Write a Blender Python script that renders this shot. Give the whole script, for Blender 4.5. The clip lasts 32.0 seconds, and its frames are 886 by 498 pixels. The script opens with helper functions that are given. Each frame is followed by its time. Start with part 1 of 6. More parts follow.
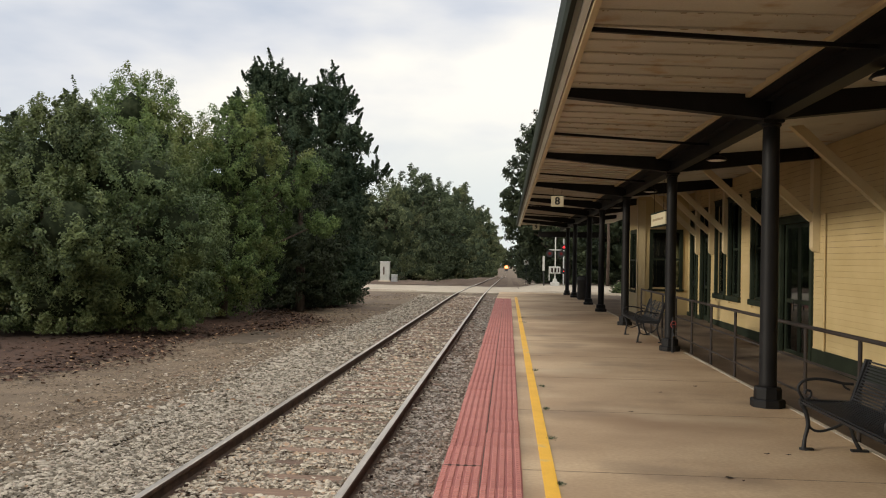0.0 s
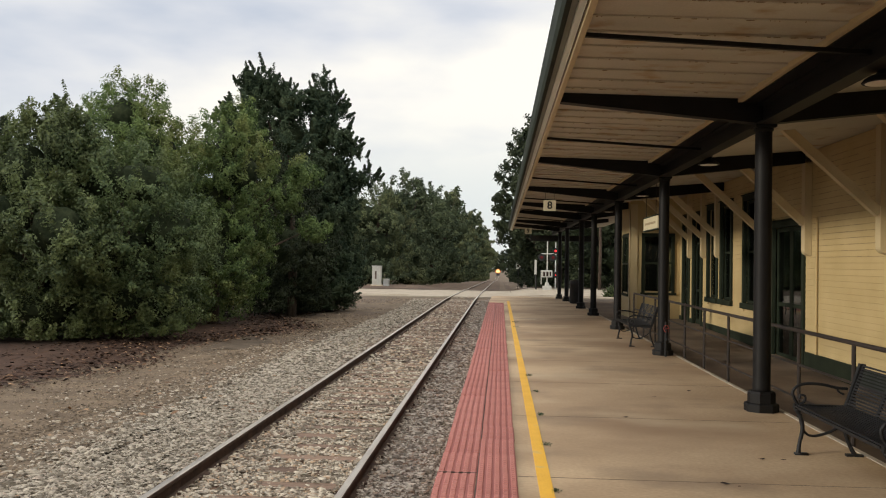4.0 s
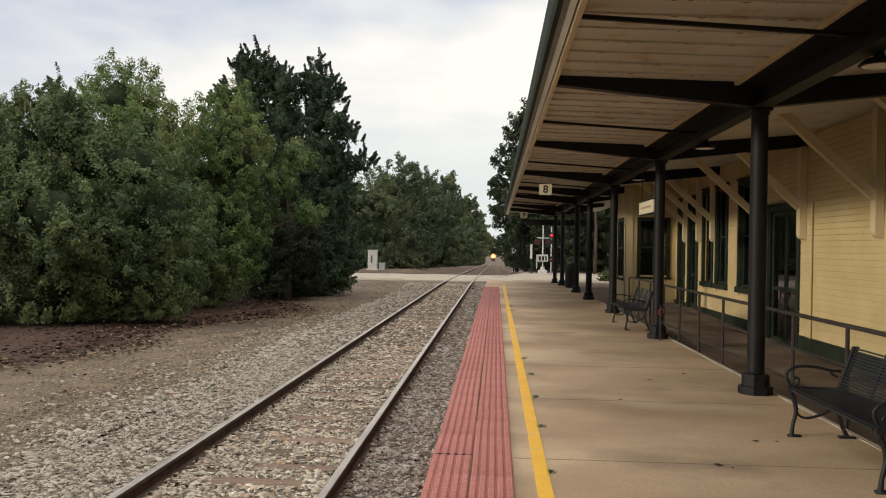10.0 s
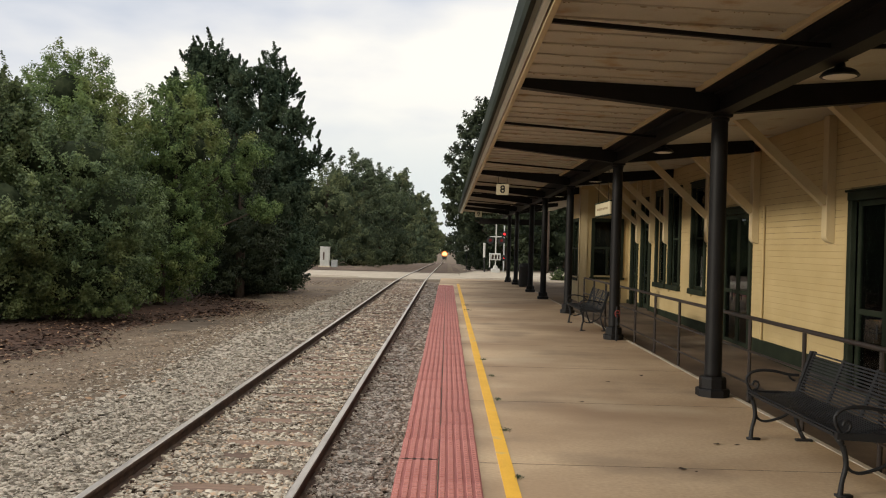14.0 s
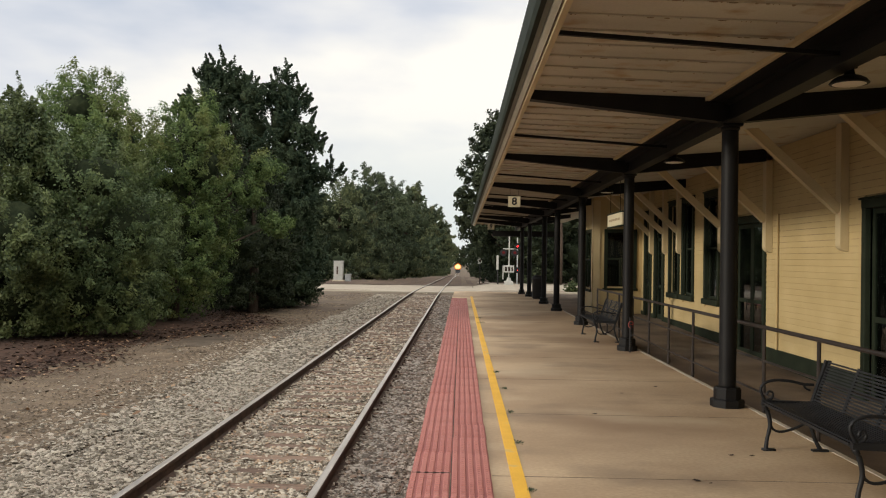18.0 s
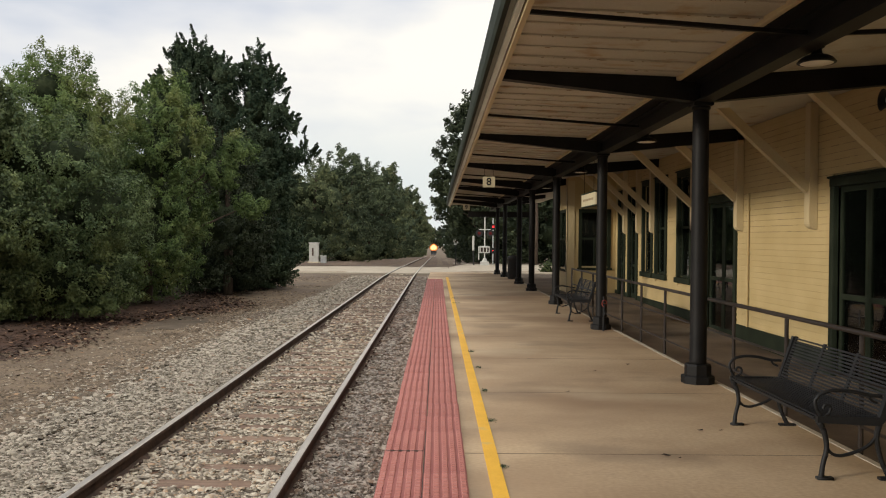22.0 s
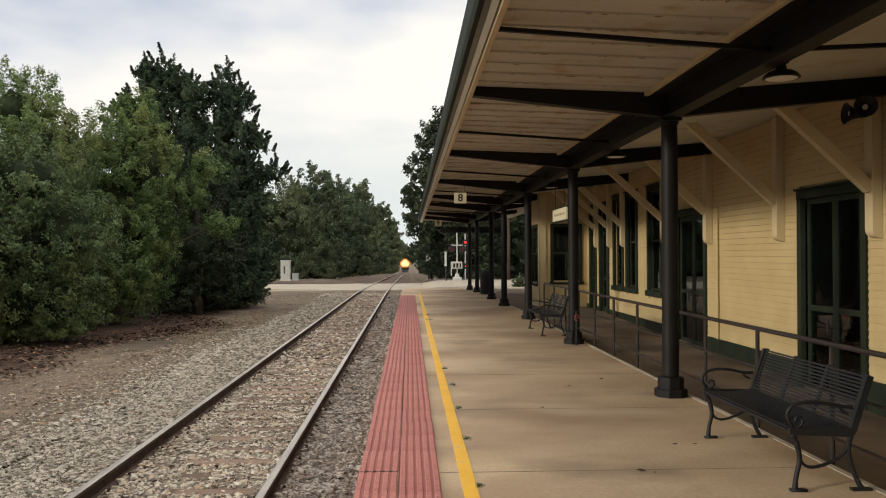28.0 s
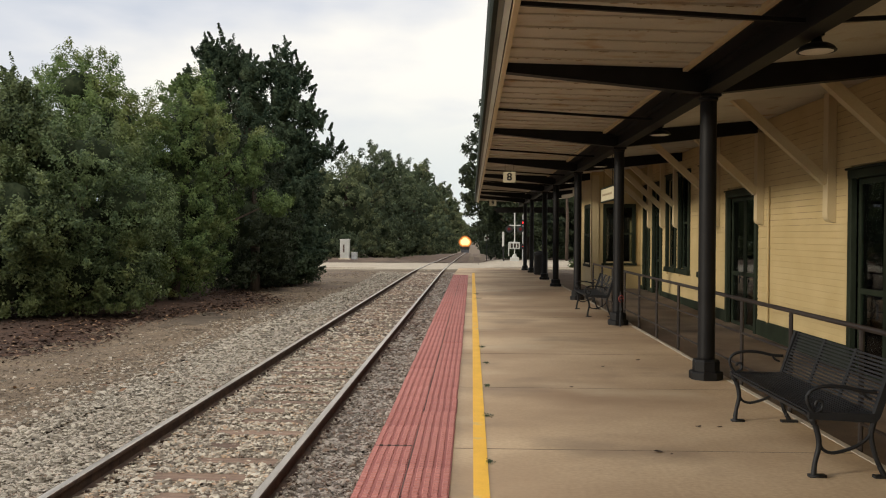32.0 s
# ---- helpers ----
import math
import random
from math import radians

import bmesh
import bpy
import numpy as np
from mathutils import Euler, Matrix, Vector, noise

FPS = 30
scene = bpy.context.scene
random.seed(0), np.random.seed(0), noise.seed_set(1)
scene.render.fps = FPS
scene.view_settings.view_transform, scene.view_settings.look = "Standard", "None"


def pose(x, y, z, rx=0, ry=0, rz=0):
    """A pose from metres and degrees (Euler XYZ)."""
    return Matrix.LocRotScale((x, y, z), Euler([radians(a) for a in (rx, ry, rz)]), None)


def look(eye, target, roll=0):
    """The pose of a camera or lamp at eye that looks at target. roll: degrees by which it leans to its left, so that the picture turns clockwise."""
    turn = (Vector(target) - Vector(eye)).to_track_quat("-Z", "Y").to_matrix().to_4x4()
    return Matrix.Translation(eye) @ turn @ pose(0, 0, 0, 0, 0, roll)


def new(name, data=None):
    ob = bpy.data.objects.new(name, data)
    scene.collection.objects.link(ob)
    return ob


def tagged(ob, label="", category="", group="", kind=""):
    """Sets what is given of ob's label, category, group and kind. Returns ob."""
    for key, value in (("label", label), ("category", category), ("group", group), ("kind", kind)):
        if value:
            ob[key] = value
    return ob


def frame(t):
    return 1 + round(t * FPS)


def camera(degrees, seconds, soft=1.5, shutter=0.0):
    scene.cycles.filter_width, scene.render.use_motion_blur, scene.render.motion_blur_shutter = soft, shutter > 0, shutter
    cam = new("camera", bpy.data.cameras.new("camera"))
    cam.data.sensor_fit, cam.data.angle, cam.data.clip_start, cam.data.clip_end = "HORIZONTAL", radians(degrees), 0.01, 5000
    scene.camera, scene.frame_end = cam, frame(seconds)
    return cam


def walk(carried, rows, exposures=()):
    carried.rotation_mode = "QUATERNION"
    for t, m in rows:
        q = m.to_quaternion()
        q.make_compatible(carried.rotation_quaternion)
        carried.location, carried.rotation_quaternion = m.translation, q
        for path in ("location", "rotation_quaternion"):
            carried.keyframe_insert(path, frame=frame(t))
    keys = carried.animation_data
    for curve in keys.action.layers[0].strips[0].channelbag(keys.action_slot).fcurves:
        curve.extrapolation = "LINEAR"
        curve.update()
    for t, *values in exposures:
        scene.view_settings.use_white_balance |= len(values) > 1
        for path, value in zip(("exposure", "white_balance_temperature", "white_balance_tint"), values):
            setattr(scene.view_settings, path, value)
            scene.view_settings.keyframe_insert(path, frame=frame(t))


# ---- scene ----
# Small railway station platform under an overcast evening sky; a train comes up the line.
# World: x across (0 = inner edge of the red warning strip), y along the line, z = 0 platform top.

cam = camera(56.0, 32.0, 1.1)
# seconds, x, y, z, yaw, pitch, lean
PATH = [
    (0, -0.130, -0.000, 1.602, 4.52, 0.62, 1.05),
    (0.5, -0.133, -0.002, 1.603, 4.65, 0.05, 1.42),
    (1, -0.139, -0.013, 1.611, 4.53, -0.05, 1.30),
    (1.5, -0.143, -0.003, 1.627, 4.30, 0.18, 1.27),
    (2, -0.145, 0.011, 1.623, 4.07, 0.76, 1.49),
    (2.5, -0.146, 0.004, 1.630, 3.86, 0.99, 1.57),
    (3, -0.147, 0.009, 1.629, 3.77, 1.06, 1.23),
    (3.5, -0.151, 0.014, 1.623, 3.91, 0.97, 0.89),
    (5.5, -0.152, 0.039, 1.614, 4.05, 0.58, 0.90),
    (6, -0.149, 0.038, 1.610, 3.93, 0.24, 0.97),
    (6.5, -0.151, 0.037, 1.611, 3.79, 0.07, 1.01),
    (7, -0.151, 0.030, 1.610, 3.62, 0.17, 1.01),
    (7.5, -0.150, 0.035, 1.612, 3.74, 0.27, 0.90),
    (8, -0.153, 0.024, 1.613, 4.05, 0.27, 0.93),
    (8.5, -0.152, 0.014, 1.610, 4.07, 0.19, 0.94),
    (9, -0.150, 0.026, 1.605, 3.90, 0.10, 0.80),
    (9.5, -0.147, 0.022, 1.614, 3.75, -0.02, 0.77),
    (10, -0.150, 0.024, 1.605, 3.65, -0.17, 0.92),
    (10.5, -0.154, 0.021, 1.608, 3.62, -0.17, 0.98),
    (11, -0.148, 0.031, 1.609, 3.73, 0.23, 0.94),
    (11.5, -0.146, 0.029, 1.624, 2.79, 0.77, 0.82),
    (12, -0.140, 0.060, 1.639, 1.44, 0.34, 0.62),
    (12.5, -0.149, 0.061, 1.640, 1.72, -0.27, 1.05),
    (13, -0.184, 0.083, 1.617, 1.10, -1.30, 1.28),
    (13.5, -0.250, 0.086, 1.642, -0.03, -0.91, 1.22),
    (14, -0.283, 0.076, 1.648, 0.31, -0.29, 1.54),
    (14.5, -0.291, 0.073, 1.650, 0.71, -0.29, 1.70),
    (15, -0.296, 0.078, 1.647, 1.30, -0.35, 1.78),
    (15.5, -0.294, 0.079, 1.642, 1.29, -0.18, 1.85),
    (17.5, -0.260, 0.055, 1.656, 1.38, 0.68, 1.22),
    (18, -0.253, 0.071, 1.647, 1.26, 0.58, 0.87),
    (18.5, -0.241, 0.069, 1.650, 0.65, 0.74, 0.64),
    (19, -0.241, 0.074, 1.652, 0.26, 0.64, 0.67),
    (19.5, -0.243, 0.087, 1.639, 0.02, 0.87, 0.79),
    (20, -0.235, 0.067, 1.651, -0.59, 1.16, 0.84),
    (20.5, -0.238, 0.079, 1.649, -0.70, 1.12, 0.51),
    (21, -0.230, 0.069, 1.644, -0.83, 0.46, 0.49),
    (21.5, -0.230, 0.060, 1.638, -0.70, -0.46, 0.62),
    (22, -0.222, 0.059, 1.636, -0.39, -0.70, 0.52),
    (22.5, -0.225, 0.063, 1.634, -0.04, -0.75, 0.69),
    (23, -0.229, 0.066, 1.634, 0.63, -0.80, 0.79),
    (23.5, -0.226, 0.067, 1.641, 0.56, -0.13, 0.32),
    (24, -0.224, 0.058, 1.655, 0.15, 0.48, -0.41),
    (24.5, -0.225, 0.068, 1.644, 0.27, 0.23, -0.19),
    (26.5, -0.220, 0.078, 1.632, 0.24, -0.39, 0.41),
    (27, -0.226, 0.072, 1.634, -0.06, -0.38, 0.26),
    (27.5, -0.229, 0.083, 1.628, -0.94, -0.39, 0.34),
    (28, -0.220, 0.087, 1.650, -2.29, 0.39, -0.24),
    (28.5, -0.184, 0.059, 1.656, -1.51, 0.58, -0.52),
    (29, -0.033, 0.070, 1.635, 1.36, 0.08, -0.20),
    (29.5, 0.109, 0.082, 1.639, 1.58, 0.55, 0.14),
    (30, 0.127, 0.086, 1.611, 1.80, 0.07, 0.72),
    (30.5, 0.141, 0.084, 1.602, 1.30, -0.99, 0.83),
    (31, 0.143, 0.071, 1.613, 1.11, -1.21, 0.62),
    (31.5, 0.136, 0.097, 1.608, 1.27, -1.32, 0.29),
    (32, 0.129, 0.091, 1.622, 1.98, -0.97, 0.26)
]
walk(cam, [(t, pose(x, y, z, 90 + p, 0, w) @ pose(0, 0, 0, 0, 0, r)) for t, x, y, z, w, p, r in PATH])

# ---- sky and light ----
EXPOSURE = 0.0
scene.view_settings.exposure = EXPOSURE
SUN_AZ, SUN_EL = -114.0, 12.5  # degrees: clockwise from the line's direction, height


def nodes_of(tree):
    tree.nodes.clear()

    def n(kind, **values):
        node = tree.nodes.new(kind)
        for key, value in values.items():
            if key in node.inputs:
                node.inputs[key].default_value = value
        return node
    return n, tree.links.new


def make_world():
    w = bpy.data.worlds.new("overcast_sky")
    scene.world = w
    w.use_nodes = True
    n, link = nodes_of(w.node_tree)
    out = n("ShaderNodeOutputWorld")
    bg = n("ShaderNodeBackground")
    bg.inputs["Strength"].default_value = 1.09
    sky = n("ShaderNodeTexSky")
    sky.sky_type = "NISHITA"
    sky.sun_disc = False
    sky.sun_elevation, sky.sun_rotation = radians(SUN_EL), radians(SUN_AZ)
    sky.air_density, sky.dust_density = 1.0, 2.0
    dim = n("ShaderNodeVectorMath")
    dim.operation = "SCALE"
    dim.inputs["Scale"].default_value = 0.10
    link(sky.outputs[0], dim.inputs[0])
    # cloud deck: broad soft patches of grey and white
    geo = n("ShaderNodeTexCoord")
    mapn = n("ShaderNodeMapping")
    mapn.inputs["Scale"].default_value = (1.6, 1.6, 4.5)
    mapn.inputs["Location"].default_value = (0.55, 0.2, 0.1)
    link(geo.outputs["Generated"], mapn.inputs[0])
    noi = n("ShaderNodeTexNoise")
    noi.inputs["Scale"].default_value = 1.9
    noi.inputs["Detail"].default_value = 5.0
    noi.inputs["Roughness"].default_value = 0.45
    link(mapn.outputs[0], noi.inputs["Vector"])
    ramp = n("ShaderNodeValToRGB")
    ramp.color_ramp.elements[0].position, ramp.color_ramp.elements[0].color = 0.38, (0.54, 0.60, 0.71, 1)
    ramp.color_ramp.elements[1].position, ramp.color_ramp.elements[1].color = 0.66, (1.08, 1.035, 0.95, 1)
    ramp.color_ramp.elements.new(0.50).color = (0.77, 0.785, 0.83, 1)
    # the deck thins towards the right of the line
    sep = n("ShaderNodeSeparateXYZ")
    link(geo.outputs["Generated"], sep.inputs[0])
    thin = n("ShaderNodeMapRange")
    thin.inputs[1].default_value, thin.inputs[2].default_value, thin.inputs[3].default_value, thin.inputs[4].default_value = -0.42, 0.0, -0.06, 0.20
    link(sep.outputs[0], thin.inputs[0])
    plus = n("ShaderNodeMath")
    plus.operation = "ADD"
    link(noi.outputs[0], plus.inputs[0])
    link(thin.outputs[0], plus.inputs[1])
    link(plus.outputs[0], ramp.inputs[0])
    mix = n("ShaderNodeMix")
    mix.data_type = "RGBA"
    mix.inputs[0].default_value = 0.86
    link(dim.outputs[0], mix.inputs[6])
    link(ramp.outputs[0], mix.inputs[7])
    # duller blue-grey cloud low over the horizon
    low = n("ShaderNodeMapRange")
    low.interpolation_type = "SMOOTHSTEP"
    low.inputs[1].default_value, low.inputs[2].default_value, low.inputs[3].default_value, low.inputs[4].default_value = 0.06, 0.20, 0.75, 0.0
    link(sep.outputs[2], low.inputs[0])
    dull = n("ShaderNodeMix")
    dull.data_type = "RGBA"
    link(low.outputs[0], dull.inputs[0])
    link(mix.outputs[2], dull.inputs[6])
    dull.inputs[7].default_value = (0.66, 0.72, 0.73, 1)
    # an overcast sky is brightest overhead
    high = n("ShaderNodeMapRange")
    high.interpolation_type = "SMOOTHSTEP"
    high.inputs[1].default_value, high.inputs[2].default_value, high.inputs[3].default_value, high.inputs[4].default_value = 0.30, 0.95, 1.0, 2.6
    link(sep.outputs[2], high.inputs[0])
    lift = n("ShaderNodeVectorMath")
    lift.operation = "SCALE"
    link(dull.outputs[2], lift.inputs[0])
    link(high.outputs[0], lift.inputs["Scale"])
    link(lift.outputs[0], bg.inputs["Color"])
    link(bg.outputs[0], out.inputs[0])


make_world()
sun = new("sun", bpy.data.lights.new("sun", "SUN"))
sun.data.energy, sun.data.angle, sun.data.color = 2.6, radians(6), (1.0, 0.92, 0.78)
az, el = radians(SUN_AZ), radians(SUN_EL)
sun.matrix_world = look((-40, -20, 60), (-40 - math.sin(az) * math.cos(el) * 10, -20 - math.cos(az) * math.cos(el) * 10, 60 - math.sin(el) * 10))


# ---- materials ----
def material(name, low, high, scale=4.0, rough=0.8, metal=0.0, fine=60.0, bump=0.15, relief=0.01, rnd=0.0, spec=0.35, coat=None,
             translucent=0.0, stretch=(1, 1, 1), stain=None, island=False, contrast=(0.35, 0.68)):
    """A surface between two colours: broad mottling, fine grain, bump; rnd varies it from piece to piece."""
    m = bpy.data.materials.new(name)
    m.use_nodes = True
    n, link = nodes_of(m.node_tree)
    out = n("ShaderNodeOutputMaterial")
    b = n("ShaderNodeBsdfPrincipled")
    b.inputs["Roughness"].default_value = rough
    b.inputs["Metallic"].default_value = metal
    b.inputs["Specular IOR Level"].default_value = spec
    co = n("ShaderNodeTexCoord")
    mp = n("ShaderNodeMapping")
    mp.inputs["Scale"].default_value = stretch
    link(co.outputs["Object"], mp.inputs[0])
    broad = n("ShaderNodeTexNoise")
    broad.inputs["Scale"].default_value = scale
    broad.inputs["Detail"].default_value = 6
    link(mp.outputs[0], broad.inputs["Vector"])
    grain = n("ShaderNodeTexNoise")
    grain.inputs["Scale"].default_value = fine
    grain.inputs["Detail"].default_value = 3
    link(mp.outputs[0], grain.inputs["Vector"])
    add = n("ShaderNodeMath")
    add.operation = "MULTIPLY_ADD"
    add.inputs[1].default_value = 0.35
    link(grain.outputs[0], add.inputs[0])
    half = n("ShaderNodeMath")
    half.operation = "MULTIPLY"
    half.inputs[1].default_value = 0.65
    link(broad.outputs[0], half.inputs[0])
    link(half.outputs[0], add.inputs[2])
    fac = add.outputs[0]
    if rnd:
        who = n("ShaderNodeNewGeometry") if island else n("ShaderNodeObjectInfo")
        v = n("ShaderNodeMath")
        v.operation = "MULTIPLY_ADD"
        v.inputs[1].default_value = rnd
        link(who.outputs["Random Per Island" if island else "Random"], v.inputs[0])
        sub = n("ShaderNodeMath")
        sub.operation = "SUBTRACT"
        sub.inputs[1].default_value = rnd / 2
        link(fac, sub.inputs[0])
        link(sub.outputs[0], v.inputs[2])
        fac = v.outputs[0]
    ramp = n("ShaderNodeValToRGB")
    e = ramp.color_ramp.elements
    e[0].position, e[0].color = contrast[0], (*low, 1)
    e[1].position, e[1].color = contrast[1], (*high, 1)
    link(fac, ramp.inputs[0])
    colour = ramp.outputs[0]
    for tint, sc, lo, hi in stain if isinstance(stain, list) else [stain] if stain else []:
        sn = n("ShaderNodeTexNoise")
        sn.inputs["Scale"].default_value = sc
        sn.inputs["Detail"].default_value = 7
        link(mp.outputs[0], sn.inputs["Vector"])
        sr = n("ShaderNodeMapRange")
        sr.inputs[1].default_value, sr.inputs[2].default_value = lo, hi
        link(sn.outputs[0], sr.inputs[0])
        mx = n("ShaderNodeMix")
        mx.data_type = "RGBA"
        link(sr.outputs[0], mx.inputs[0])
        link(colour, mx.inputs[6])
        mx.inputs[7].default_value = (*tint, 1)
        colour = mx.outputs[2]
    link(colour, b.inputs["Base Color"])
    if bump:
        bp = n("ShaderNodeBump")
        bp.inputs["Strength"].default_value = bump
        bp.inputs["Distance"].default_value = relief
        link(add.outputs[0], bp.inputs["Height"])
        link(bp.outputs[0], b.inputs["Normal"])
    if translucent:
        tr = n("ShaderNodeBsdfTranslucent")
        link(colour, tr.inputs["Color"])
        ms = n("ShaderNodeMixShader")
        ms.inputs[0].default_value = translucent
        link(b.outputs[0], ms.inputs[1])
        link(tr.outputs[0], ms.inputs[2])
        link(ms.outputs[0], out.inputs[0])
    else:
        link(b.outputs[0], out.inputs[0])
    return m


def glow(name, colour, strength):
    m = bpy.data.materials.new(name)
    m.use_nodes = True
    n, link = nodes_of(m.node_tree)
    out = n("ShaderNodeOutputMaterial")
    e = n("ShaderNodeEmission")
    e.inputs[0].default_value, e.inputs[1].default_value = (*colour, 1), strength
    link(e.outputs[0], out.inputs[0])
    return m


def glass(name, tint=(0.55, 0.6, 0.58), rough=0.03):
    m = bpy.data.materials.new(name)
    m.use_nodes = True
    n, link = nodes_of(m.node_tree)
    out = n("ShaderNodeOutputMaterial")
    g = n("ShaderNodeBsdfGlossy")
    g.inputs["Color"].default_value, g.inputs["Roughness"].default_value = (0.9, 0.92, 0.92, 1), rough
    t = n("ShaderNodeBsdfTransparent")
    t.inputs["Color"].default_value = (*tint, 1)
    fr = n("ShaderNodeFresnel")
    fr.inputs["IOR"].default_value = 1.5
    ms = n("ShaderNodeMixShader")
    link(fr.outputs[0], ms.inputs[0])
    link(t.outputs[0], ms.inputs[1])
    link(g.outputs[0], ms.inputs[2])
    link(ms.outputs[0], out.inputs[0])
    return m


